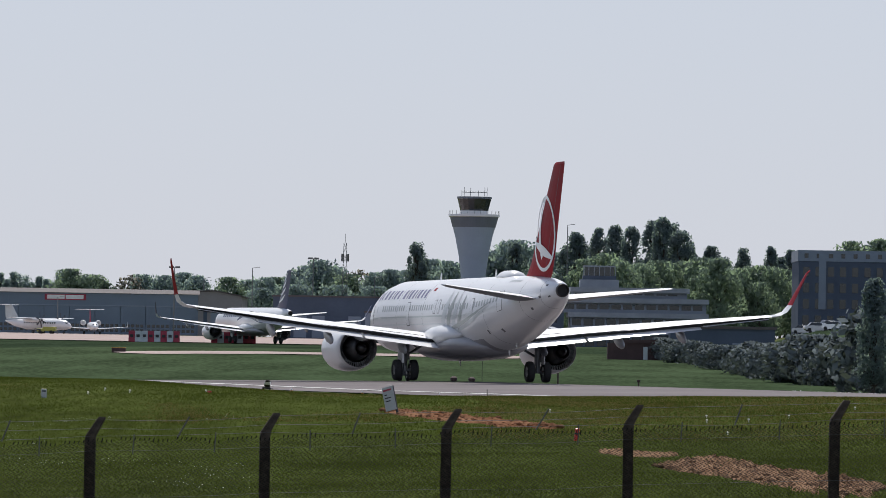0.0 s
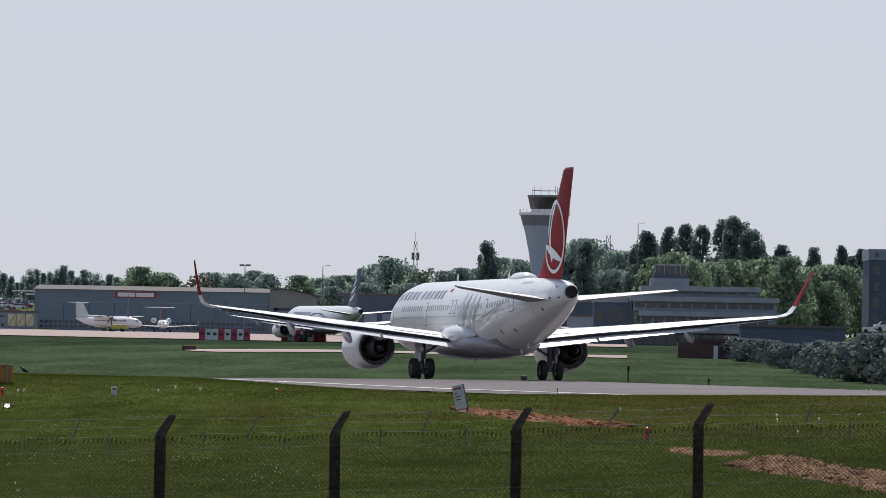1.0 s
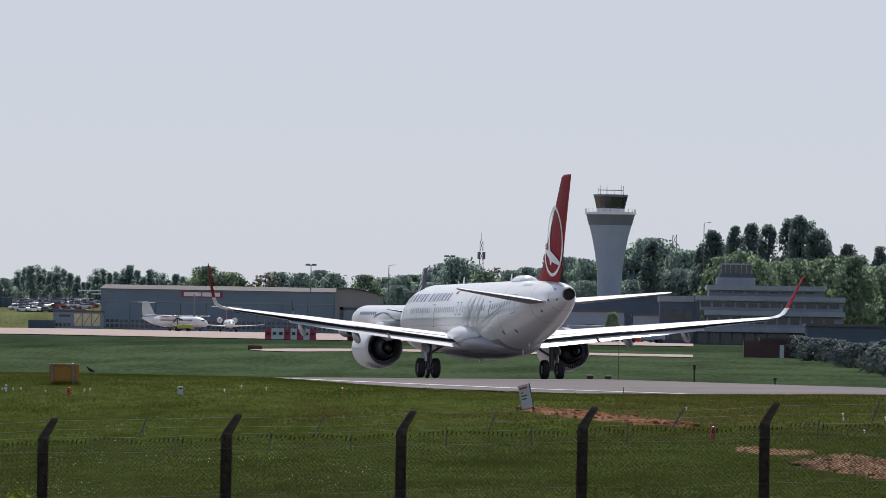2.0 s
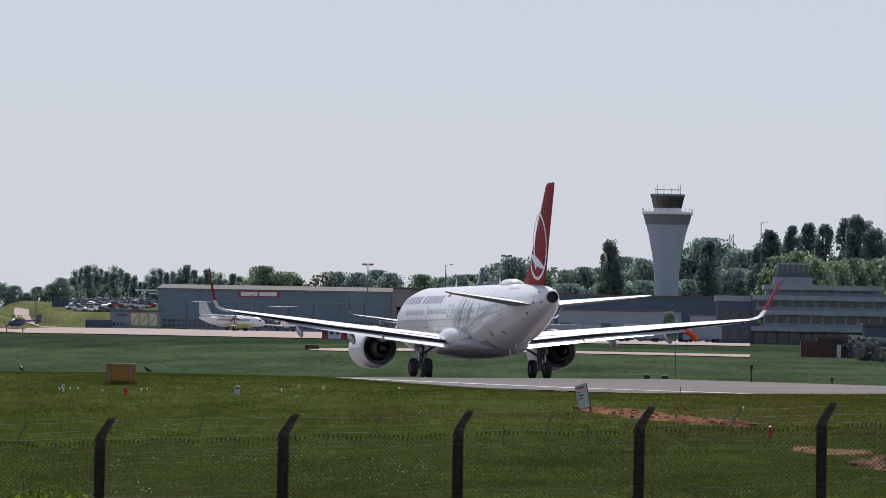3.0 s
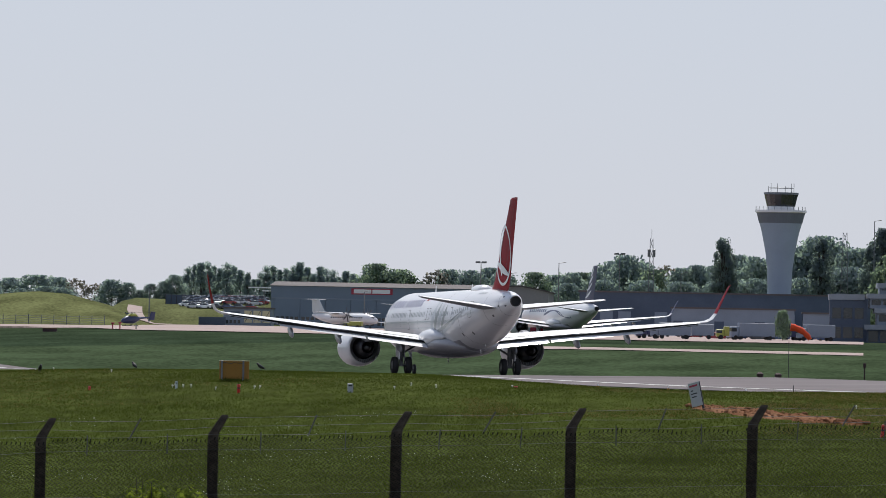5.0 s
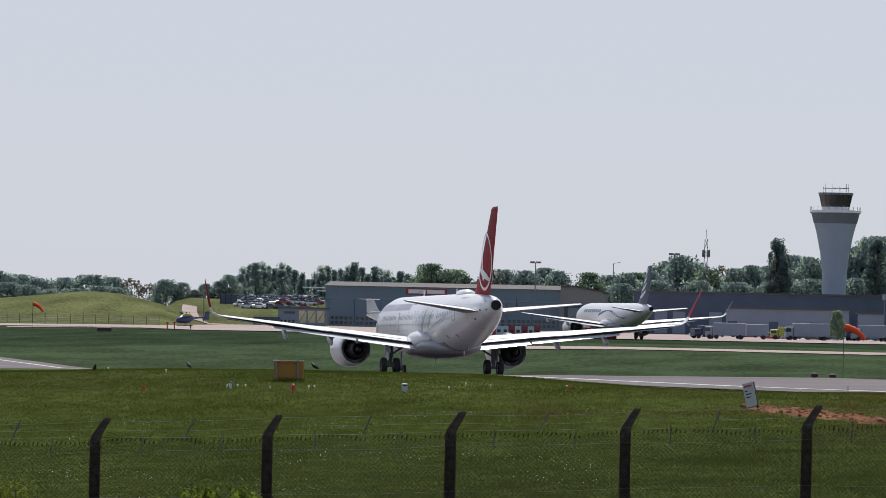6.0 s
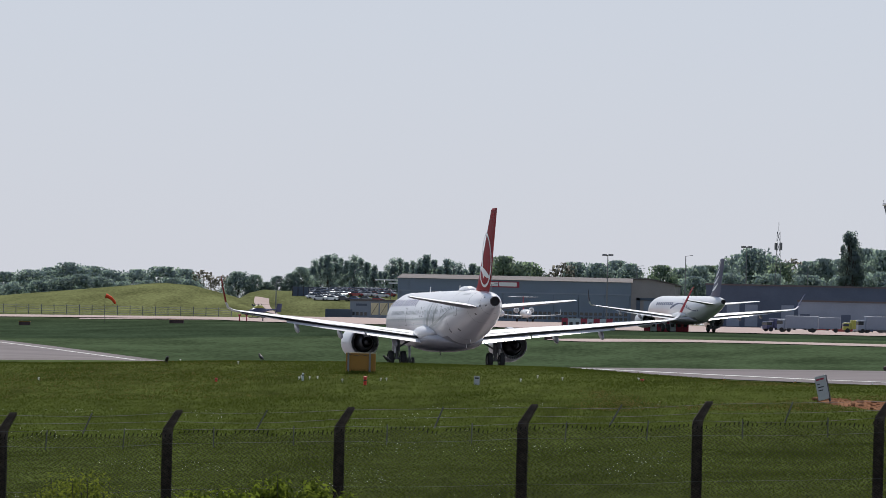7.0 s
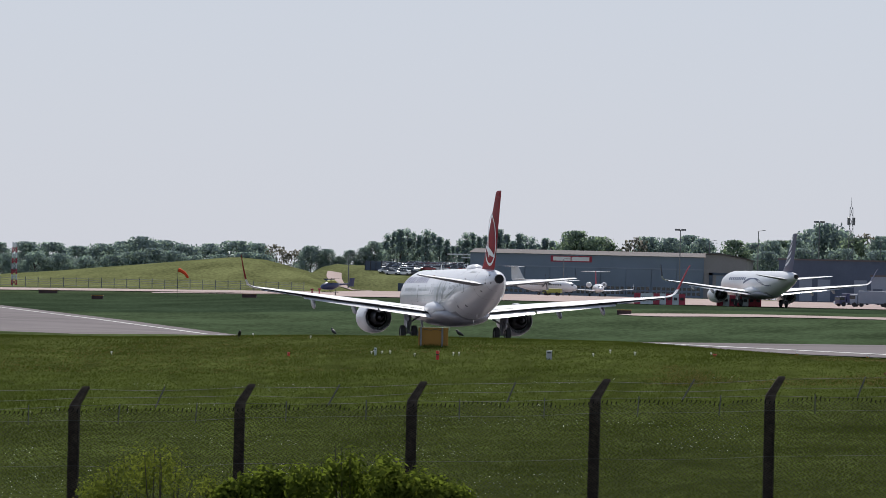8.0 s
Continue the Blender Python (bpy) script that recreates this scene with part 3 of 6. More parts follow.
# ---------- hangar ----------
def build_hangar():
    root = empty("hangar", "large blue-grey metal hangar with sliding doors and a brownish roof", "hangar", pose(-132.2, 1996, 4.9, 0, 0, 0))
    W, H = 64.5, 11.6
    bm = bmesh.new()
    box(bm, 0, W, 0, 60, 0, H)
    part("wall", bm, M_HANGAR, root)
    bm = bmesh.new()
    # shallow ridged roof
    secs = []
    for x in (-0.4, W + 0.4):
        secs.append([Vector((x, -0.5, H + 0.02)), Vector((x, 25, H + 1.35)), Vector((x, 60, H + 1.0)), Vector((x, 60, H + 0.02))])
    loft(bm, secs)
    part("roof", bm, M_ROOF, root)
    bm = bmesh.new()
    secs = []
    for y, t in ((0.2, 0), (60, 0)):
        secs.append([Vector((W + 0.02, y, 0)), Vector((W + 12, y, 0)), Vector((W + 12, y, H - 0.3)), Vector((W + 6, y, H + 0.0)), Vector((W + 0.02, y, H))])
    loft(bm, secs)
    part("annexe", bm, M_GABLE, root)
    bm = bmesh.new()
    loft(bm, [[Vector((x, -0.2, z)), Vector((x, -0.2, z + 0.35)), Vector((x, 60, z + 0.35)), Vector((x, 60, z))] for x, z in ((W + 0.42, H + 0.75), (W + 4.5, H + 1.0), (W + 12.5, H - 0.5))])
    part("annexe_roof", bm, M_ROOF, root)
    bm = bmesh.new()
    loft(bm, [[Vector((W + 0.42, y, H)), Vector((W + 4.5, y, H)), Vector((W + 12, y, H - 0.4)), Vector((W + 4.5, y, H + 0.98)), Vector((W + 0.42, y, H + 0.72))] for y in (0.25, 59)])
    part("annexe_gable", bm, M_GABLE, root)


build_hangar()


# ---------- trees ----------
def tree_mesh(height, spread, seed, slim=0.0, base=0.12, clumps=26, leaves=42, leaf=0.5):
    """Trunk with limbs, and a crown of many small leaf blades gathered in clumps."""
    rng = random.Random(seed)
    tb, cb = bmesh.new(), bmesh.new()
    rod(tb, (0, 0, -1), (0, 0, height * 0.55), height * 0.022, height * 0.012, 7)
    verts, faces, normals = [], [], []
    for c in range(clumps):
        u = rng.random()
        z = height * (base + (1 - base) * u)
        prof = (1 - u ** 2.4) ** 0.62 * min(1.0, 0.6 + 1.6 * u) if not slim else min(1.0, 0.45 + 2.2 * u) * (1 - u) ** slim + 0.10
        ang = rng.random() * 2 * pi
        r = spread * prof * (0.35 + 0.65 * sqrt(rng.random()))
        cx, cy = r * cos(ang), r * sin(ang)
        if c % 3 == 0:
            rod(tb, (0, 0, z * 0.6), (cx * 0.8, cy * 0.8, z), height * 0.008, height * 0.003, 5)
        cr = spread * (0.26 + 0.22 * rng.random()) * (1 - 0.35 * u) * (1.45 if slim > 0.6 else 1.1)
        for k in range(leaves):
            v = Vector((rng.gauss(0, 1), rng.gauss(0, 1), rng.gauss(0, 0.85))).normalized() * cr * (0.3 + 0.75 * rng.random() ** 0.7)
            p = Vector((cx, cy, z)) + v
            if p.z > height * 1.02:
                p.z = height * 1.02 - rng.random() * 0.5
            n = (v.normalized() + Vector((rng.gauss(0, .5), rng.gauss(0, .5), rng.gauss(0, .5)))).normalized()
            t = n.orthogonal().normalized()
            t = Matrix.Rotation(rng.random() * 6.28, 3, n) @ t
            b = n.cross(t)
            s = leaf * (0.6 + 0.8 * rng.random())
            i = len(verts)
            verts += [p - t * s, p + b * s * 0.7, p + t * s, p - b * s * 0.6]
            faces.append((i + 3, i + 2, i + 1, i))
            out = Vector((cx, cy, (z - height * 0.5) * 0.5)).normalized() * 0.5 + v.normalized() * 0.8 + Vector((rng.gauss(0, .22), rng.gauss(0, .22), 0.15 + rng.gauss(0, .22)))
            normals += [out.normalized()] * 4
    me = bpy.data.meshes.new("crown")
    me.from_pydata([tuple(v) for v in verts], [], faces)
    me.polygons.foreach_set("use_smooth", [True] * len(me.polygons))
    me.normals_split_custom_set_from_vertices(normals)
    return tb, me


def build_tree(label, mat, height, spread, seed, slim=0.0, base=0.12, clumps=26, leaves=42, leaf=0.5):
    root = empty("tree", label, "tree")
    tb, me = tree_mesh(height, spread, seed, slim, base, clumps, leaves, leaf)
    part("trunk", tb, M_BARK, root)
    me.materials.append(mat)
    crown = new("crown", me)
    crown.parent = root
    return root


# ---------- far side: aprons and taxiways ----------
def at(az, d, up=0.0):
    """A place by its bearing from the camera in degrees, its distance, and its height over the ground."""
    x, y = d * sin(radians(az)), d * cos(radians(az))
    return Vector((x, y, ground_z(x, y) + up))


def standing(az, d, turn=0.0, up=0.0):
    p = at(az, d, up)
    return pose(p.x, p.y, p.z, 0, 0, turn)


def sheet(name, near, far_, mat, label, a0, a1, lift=0.08, rows_n=14):
    bm = bmesh.new()
    g = []
    n = max(2, round((a1 - a0) / 0.1))
    for i in range(n + 1):
        a = a0 + (a1 - a0) * i / n
        d0, d1 = curve(a, near) + 4 * noise.noise((a * 9, 0, 3)), curve(a, far_)
        g.append([bm.verts.new(at(a, d0 + (d1 - d0) * j / rows_n, lift)) for j in range(rows_n + 1)])
    for p, q in zip(g, g[1:]):
        for j in range(rows_n):
            bm.faces.new((p[j], p[j + 1], q[j + 1], q[j]))
    tagged(part(name, bm, mat), label, name, kind="structure")


sheet("apron", ((-8, 1500), (-6, 1480), (-5.3, 1450), (-4.8, 1361), (-3, 1315), (-1.5, 1290), (0.9, 1290)), ((-8, 1560), (-6, 1580), (-5.3, 1640), (-4.85, 1690), (-4.6, 1900), (-4, 1960), (1, 1760)),
      M_APRON, "pale pinkish concrete apron in front of the hangar", -8, 0.9, 0.15, 40)
sheet("taxiway", ((-2.6, 1024), (-2.3, 1006), (2, 985)), ((-2.6, 1034), (-2.3, 1034), (2, 1020)), M_APRON, "pale concrete taxiway crossing the grass", -2.6, 0.9, 0.1, 12)
sheet("service_road", ((-7, 1440), (-4, 1440)), ((-7, 1462), (-4, 1462)), M_APRON, "narrow pale service road through the grass", -6.3, -4.95, 0.1, 5)

M_REDBLOCK = material("faded_red_plastic", (0.34, 0.03, 0.06), 0.6, vary=0.15, scale=1)
M_PALE = material("pale_grey_plastic", (0.50, 0.56, 0.58), 0.6, vary=0.1, scale=1)
M_CREAM = material("cream_panel", (0.62, 0.55, 0.36), 0.7, vary=0.1, scale=1)
M_NAVY = material("navy_paint", (0.025, 0.035, 0.10), 0.35, vary=0.1)
# navy cladding, its colour lifted towards the bluish haze of the distance
M_SHED = material("navy_sheet_cladding", (0.085, 0.108, 0.150), 0.8, vary=0.12, scale=0.2, fine=2, spec=0.15)
M_SHEDPALE = material("pale_grey_sheet_cladding", (0.20, 0.24, 0.30), 0.6, vary=0.1, scale=0.2, fine=2)
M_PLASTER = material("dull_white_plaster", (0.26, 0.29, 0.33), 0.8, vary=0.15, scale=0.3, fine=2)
M_BRICKDARK = material("dark_brown_boards", (0.06, 0.035, 0.035), 0.8, vary=0.2, scale=1)
M_ORANGE = material("orange_fabric", (0.75, 0.07, 0.015), 0.8, vary=0.06, scale=2)
M_HIVIS = material("yellow_green_paint", (0.30, 0.31, 0.06), 0.5, vary=0.1)
M_CARS = [material("car_paint_" + n, c, 0.25, 0.3, vary=0.04, coat=0.6) for n, c in (("silver", (0.45, 0.46, 0.48)), ("white", (0.75, 0.76, 0.78)), ("black", (0.03, 0.03, 0.035)), ("blue", (0.06, 0.09, 0.18)), ("grey", (0.16, 0.17, 0.18)), ("red", (0.25, 0.03, 0.03)))]

# ---------- hangar details, small buildings ----------
hangar_ob = bpy.data.objects["hangar"]
bm = bmesh.new()
box(bm, 22.2, 33.6, -0.12, -0.02, 9.55, 11.2)
part("sign_frame", bm, M_REDBLOCK, hangar_ob, "red-framed sign board")
for x0, x1 in ((22.9, 27.7), (28.0, 32.9)):
    bm = bmesh.new()
    box(bm, x0, x1, -0.16, -0.12, 9.85, 10.95)
    part("sign_panel", bm, M_WHITE, hangar_ob)
bm = bmesh.new()
box(bm, 0, 64.4, -0.35, -0.02, 8.0, 8.35)
part("door_rail", bm, M_SHEDPALE, hangar_ob)
for k in range(9):
    bm = bmesh.new()
    x0 = 1.2 + k * 7.0
    box(bm, x0, x0 + 6.85, -0.3 - 0.12 * (k % 2), -0.04 - 0.12 * (k % 2), 0, 7.95, 0.03)
    door = part("sliding_door", bm, M_HANGAR, hangar_ob)
    for j in range(5):
        for i in range(2):
            bm = bmesh.new()
            box(bm, x0 + 0.35 + j * 1.28, x0 + 1.25 + j * 1.28, -0.34 - 0.12 * (k % 2), -0.30 - 0.12 * (k % 2), 1.0 + i * 1.3, 1.8 + i * 1.3)
            part("window", bm, M_GLASSDARK, door)
bm = bmesh.new()
box(bm, 66.0, 67.0, 0.0, 0.3, 0, 7.5)
box(bm, 66.0, 73.0, 0.0, 0.3, 6.8, 7.5)
part("door_frame", bm, M_SHED, hangar_ob)
bm = bmesh.new()
box(bm, 68.0, 73.0, 0.05, 0.18, 0.0, 6.7)
part("annexe_door", bm, M_SHEDPALE, hangar_ob)
for k in range(7):
    bm = bmesh.new()
    box(bm, 3 + k * 9, 3.25 + k * 9, -0.1, 0, 8.4, 11.5)
    part("cladding_rib", bm, M_HANGAR, hangar_ob)

office = empty("office_building", "low grey office with cream bay doors beside the hangar", "office building", pose(-142.5, 1958, ground_z(-142.5, 1958)))
bm = bmesh.new()
box(bm, 0, 13.0, 0, 12, 0, 4.7)
part("wall", bm, M_SHEDPALE, office)
bm = bmesh.new()
box(bm, -0.3, 13.3, -0.4, 12.3, 4.7, 5.1)
part("roof", bm, M_ROOF, office)
for k in range(3):
    bm = bmesh.new()
    box(bm, 5.7 + k * 2.45, 7.75 + k * 2.45, -0.12, -0.02, 0.9, 4.2)
    bay = part("bay_door", bm, M_CREAM, office, "cream bay door with dark braces")
    bm = bmesh.new()
    rod(bm, (5.8 + k * 2.45, -0.16, 1.0), (7.65 + k * 2.45, -0.16, 4.1), 0.07, n=5)
    part("brace", bm, M_BRICKDARK, bay)
for k in range(4):
    bm = bmesh.new()
    box(bm, 0.6 + k * 1.1, 1.3 + k * 1.1, -0.06, -0.01, 0.7, 1.6)
    part("window", bm, M_GLASSDARK, office)
bm = bmesh.new()
box(bm, 1.6, 4.6, -0.08, -0.02, 3.3, 3.9)
part("sign_bar", bm, M_SHED, office)
canopy = empty("white_canopy", "long white flat-roofed canopy behind the office", "canopy", pose(-143.0, 2060, ground_z(-143, 2060)))
for k, z in enumerate((5.3, 6.2)):
    bm = bmesh.new()
    box(bm, 4 - k * 4, 11.5, 0, 6, z, z + 0.35)
    part("roof", bm, M_WHITE, canopy)
for x in (4.5, 8, 11):
    bm = bmesh.new()
    box(bm, x, x + 0.2, 0.2, 0.4, -0.3, 6.2)
    part("post", bm, M_STEEL, canopy)
hut = empty("container", "dark container beside the office", "container", standing(-4.25, 1955))
bm = bmesh.new()
box(bm, -3.6, 3.6, -1.2, 1.2, 0, 2.3, 0.05)
part("body", bm, M_SHED, hut)
bm = bmesh.new()
for k in range(12):
    box(bm, -3.4 + k * 0.58, -3.15 + k * 0.58, -1.25, -1.2, 0.15, 2.15)
part("corrugation", bm, M_SHED, hut)

# access road climbing past the mound, with a dark screen fence
road = bmesh.new()
g = []
for i in range(31):
    u = i / 30
    a, d = -4.66 - 0.20 * u + 0.04 * sin(u * 6.3), 1890 + 170 * u
    w = 0.10 - 0.045 * u
    g.append([road.verts.new(at(a + w * q, d, 0.25)) for q in (-1, -0.5, 0, 0.5, 1)])
for p, q in zip(g, g[1:]):
    for j in range(4):
        road.faces.new((p[j], p[j + 1], q[j + 1], q[j]))
tagged(part("access_road", road, M_APRON), "pale access road climbing past the grassy mound", "road", kind="structure")
for a0, a1, d, h in ((-5.08, -4.86, 1990, 1.6), (-4.62, -4.49, 2085, 2.6)):
    p, q = at(a0, d), at(a1, d)
    scr = empty("screen_fence", "dark screen fence along the access road", "fence", pose(p.x, p.y, min(p.z, q.z)))
    bm = bmesh.new()
    box(bm, 0, q.x - p.x, -0.1, 0.1, -1, h, 0.03)
    part("panel", bm, M_SHED, scr)
    for k in range(4):
        bm = bmesh.new()
        box(bm, (q.x - p.x) * k / 3 - 0.1, (q.x - p.x) * k / 3 + 0.1, -0.22, -0.1, -1, h + 0.2)
        part("post", bm, M_DARK, scr)


# ---------- cars ----------
def build_car(mat):
    root = empty("car", "parked " + mat.name.split("_")[-1].split(".")[0] + " car standing in a packed car park", "car", group="parked cars")
    bm = bmesh.new()
    secs = []
    for y, z0, z1, w in ((-2.15, 0.45, 0.75, 0.75), (-1.9, 0.28, 0.9, 0.86), (-0.9, 0.22, 0.98, 0.9), (0.9, 0.22, 1.0, 0.9), (1.85, 0.28, 0.95, 0.86), (2.1, 0.45, 0.8, 0.75)):
        secs.append([Vector((-w, y, z0)), Vector((w, y, z0)), Vector((w * 0.97, y, z1)), Vector((-w * 0.97, y, z1))])
    loft(bm, secs)
    part("body", bm, mat, root)
    bm = bmesh.new()
    loft(bm, [[Vector((-w, y, 0.95)), Vector((w, y, 0.95)), Vector((w * 0.8, y2, z)), Vector((-w * 0.8, y2, z))] for y, y2, z, w in ((-1.15, -0.6, 1.4, 0.82), (1.5, 1.0, 1.42, 0.82))])
    part("glasshouse", bm, M_GLASSDARK, root)
    bm = bmesh.new()
    box(bm, -0.62, 0.62, -0.55, 0.95, 1.4, 1.46, 0.02)
    part("roof", bm, mat, root)
    for sx in (-1, 1):
        for y in (-1.3, 1.35):
            bm = bmesh.new()
            lathe(bm, ((0.0, -0.1), (0.31, -0.1), (0.31, 0.1), (0.0, 0.1)), "z", n=12, m=pose(sx * 0.84, y, 0.31, 0, 90, 0))
            part("wheel", bm, M_RUBBER, root)
    return root


CAR_KINDS = [build_car(m) for m in M_CARS]
for k, c in enumerate(CAR_KINDS):
    c.matrix_basis = standing(-4.40 + k * 0.09, 2066, 75)
rng = random.Random(5)
for row in range(8):
    for k in range(15):
        a = -4.46 + k * 0.05 + rng.uniform(-0.008, 0.008)
        if a > -3.82 or (row < 2 and a > -4.22) or (row > 5 and a < -4.3):
            continue
        copy_thing(rng.choice(CAR_KINDS[:2] * 2 + CAR_KINDS), standing(a, 2070 + row * 8.5 + rng.uniform(-3, 3), rng.choice((0, 180, 60, 95, 130)) + rng.uniform(-14, 14), 0.05))
for k in range(26):
    copy_thing(rng.choice(CAR_KINDS), standing(-0.85 + k * 0.085 + rng.uniform(-0.02, 0.02), 1560 + rng.uniform(-60, 120), rng.choice((90, 80, 270, 20))))
for a, d in ((2.86, 1180), (3.05, 1170), (3.2, 1185), (3.36, 1160), (3.1, 1130), (2.95, 1150), (3.28, 1140)):
    copy_thing(rng.choice(CAR_KINDS[:2]), standing(a, d, rng.uniform(60, 120)))


def build_van(name, label, mat, ln, h, m):
    root = empty(name, label, "vehicle", m)
    bm = bmesh.new()
    box(bm, -1.1, 1.1, -ln / 2, ln / 2 - 1.6, 0.7, h, 0.12)
    part("box_body", bm, mat, root)
    bm = bmesh.new()
    box(bm, -1.05, 1.05, ln / 2 - 1.55, ln / 2, 0.5, h * 0.78, 0.2)
    cab = part("cab", bm, mat, root)
    bm = bmesh.new()
    box(bm, -1.07, 1.07, ln / 2 - 1.1, ln / 2 + 0.02, h * 0.48, h * 0.7, 0.05)
    part("window", bm, M_GLASSDARK, cab)
    for sx in (-1, 1):
        for y in (-ln / 2 + 1.0, ln / 2 - 0.9):
            bm = bmesh.new()
            lathe(bm, ((0.0, -0.15), (0.45, -0.15), (0.45, 0.15), (0.0, 0.15)), "z", n=14, m=pose(sx * 0.95, y, 0.45, 0, 90, 0))
            part("wheel", bm, M_RUBBER, root)
    return root


build_van("airport_tender", "yellow-green airport vehicle beside the parked turboprop", M_HIVIS, 4.8, 1.8, standing(-3.135, 1850, 80, 0.15))
for k, (a, d, mat, ln, h) in enumerate(((-0.62, 1420, M_SHEDPALE, 8, 3.2), (-0.42, 1450, M_SHEDPALE, 7, 3.0), (-0.15, 1480, M_HIVIS, 6, 2.6), (0.02, 1460, M_SHEDPALE, 9, 3.4), (0.25, 1500, M_NAVY, 8, 3.0), (0.52, 1480, M_SHEDPALE, 8, 3.3), (-0.78, 1440, M_NAVY, 6, 2.6))):
    build_van("service_van", "boxy service vehicle parked on the apron", mat, ln, h, standing(a, d, 85 + 6 * k, 0.15))


# ---------- red and white barrier blocks ----------
def barrier(a0, n, d, mats):
    for k in range(n):
        p = at(a0 + k * 0.0505, d, 0.1)
        mat = mats[k % len(mats)]
        root = empty("barrier_block", ("faded red" if mat is M_REDBLOCK else "pale grey") + " plastic barrier block standing on the apron", "barrier", pose(p.x, p.y, p.z), "apron barriers")
        bm = bmesh.new()
        loft(bm, [[Vector((-0.56, -0.6, 0)), Vector((0.56, -0.6, 0)), Vector((0.56, 0.6, 0)), Vector((-0.56, 0.6, 0))], [Vector((-0.56, -0.5, 0.7)), Vector((0.56, -0.5, 0.7)), Vector((0.56, 0.5, 0.7)), Vector((-0.56, 0.5, 0.7))],
                  [Vector((-0.54, -0.4, 1.95)), Vector((0.54, -0.4, 1.95)), Vector((0.54, 0.4, 1.95)), Vector((-0.54, 0.4, 1.95))]])
        part("body", bm, mat, root)
        bm = bmesh.new()
        box(bm, -0.3, 0.3, -0.56, -0.44, 0.8, 1.3, 0.03)
        part("recess", bm, M_DARK, root)


barrier(-2.462, 8, 1292, (M_REDBLOCK, M_PALE, M_PALE, M_REDBLOCK, M_PALE, M_REDBLOCK, M_PALE, M_REDBLOCK))
barrier(-1.81, 7, 1292, (M_REDBLOCK, M_PALE, M_REDBLOCK, M_REDBLOCK, M_PALE, M_REDBLOCK))

# ---------- long sheds behind the apron ----------
def shed(name, label, a0, a1, d, z0, z1, mat, depth=25, bays=10):
    x0, x1 = d * tan(radians(a0)), d * tan(radians(a1))
    root = empty(name, label, "building", pose(x0, d, z0))
    w = x1 - x0
    bm = bmesh.new()
    box(bm, 0, w, 0, depth, -3, z1 - z0)
    part("wall", bm, mat, root)
    bm = bmesh.new()
    box(bm, -0.3, w + 0.3, -0.3, depth, z1 - z0, z1 - z0 + 0.4)
    part("roof", bm, M_ROOF, root)
    for k in range(bays):
        bm = bmesh.new()
        box(bm, w * (k + 0.15) / bays, w * (k + 0.85) / bays, -0.1, -0.01, 0.2, (z1 - z0) * 0.55)
        part("shutter", bm, M_SHEDPALE if k % 3 else M_SHED, root)
    return root


shed("warehouse", "long dark navy warehouse beyond the apron", -1.35, 0.95, 1800, 4.6, 14.9, M_SHED, bays=16)
shed("cargo_shed", "low pale grey cargo shed beyond the apron", -0.62, 0.35, 1755, 4.4, 11.0, M_SHEDPALE, bays=9)
shed("cargo_shed", "low pale grey cargo shed beyond the apron", 0.42, 0.9, 1755, 4.4, 10.3, M_SHEDPALE, bays=4)

shed("low_shed", "low dark shed beyond the runway grass", 1.80, 2.62, 1075, 1.2, 5.8, M_SHED, 12, 7)


# ---------- old terminal building ----------
def old_terminal():
    root = empty("old_terminal", "old white-banded terminal building with a stepped roof tower", "building", pose(24.0, 1490, 2.8))
    levels = ((0, 30, 0, 4.2), (2, 30, 4.2, 7.6), (0.5, 30, 7.6, 10.6), (2.5, 26, 10.6, 12.8))
    for x0, x1, z0, z1 in levels:
        bm = bmesh.new()
        box(bm, x0, x1, 0, 18, z0, z1 - 0.02)
        part("wall", bm, M_SHEDPALE if z0 else M_SHED, root)
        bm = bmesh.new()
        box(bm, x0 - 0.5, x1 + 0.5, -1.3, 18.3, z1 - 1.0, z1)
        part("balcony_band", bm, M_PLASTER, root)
        n = int((x1 - x0) / 2.4)
        for k in range(n):
            bm = bmesh.new()
            box(bm, x0 + 0.4 + k * 2.4, x0 + 2.3 + k * 2.4, -0.08, -0.01, z0 + 0.7, z1 - 1.3)
            part("window", bm, M_GLASSDARK, root)
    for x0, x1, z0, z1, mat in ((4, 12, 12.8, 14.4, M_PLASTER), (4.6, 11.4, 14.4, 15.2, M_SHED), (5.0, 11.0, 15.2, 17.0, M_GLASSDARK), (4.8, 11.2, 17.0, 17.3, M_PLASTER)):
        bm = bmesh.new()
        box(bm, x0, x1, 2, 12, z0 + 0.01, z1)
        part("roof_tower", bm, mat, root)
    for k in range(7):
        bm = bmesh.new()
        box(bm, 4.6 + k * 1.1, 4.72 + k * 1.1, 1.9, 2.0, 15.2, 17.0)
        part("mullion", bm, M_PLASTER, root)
    bm = bmesh.new()
    box(bm, -7.6, -0.02, 1.0, 16, -1, 9.2)
    wing = part("side_wing", bm, M_SHED, root)
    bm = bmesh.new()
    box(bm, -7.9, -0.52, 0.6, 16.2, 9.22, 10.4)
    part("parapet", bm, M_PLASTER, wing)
    for r in range(2):
        for k in range(3):
            bm = bmesh.new()
            box(bm, -7.1 + k * 2.3, -5.3 + k * 2.3, 0.92, 0.99, 1.4 + r * 4, 3.6 + r * 4)
            part("window", bm, M_GLASSDARK, wing)


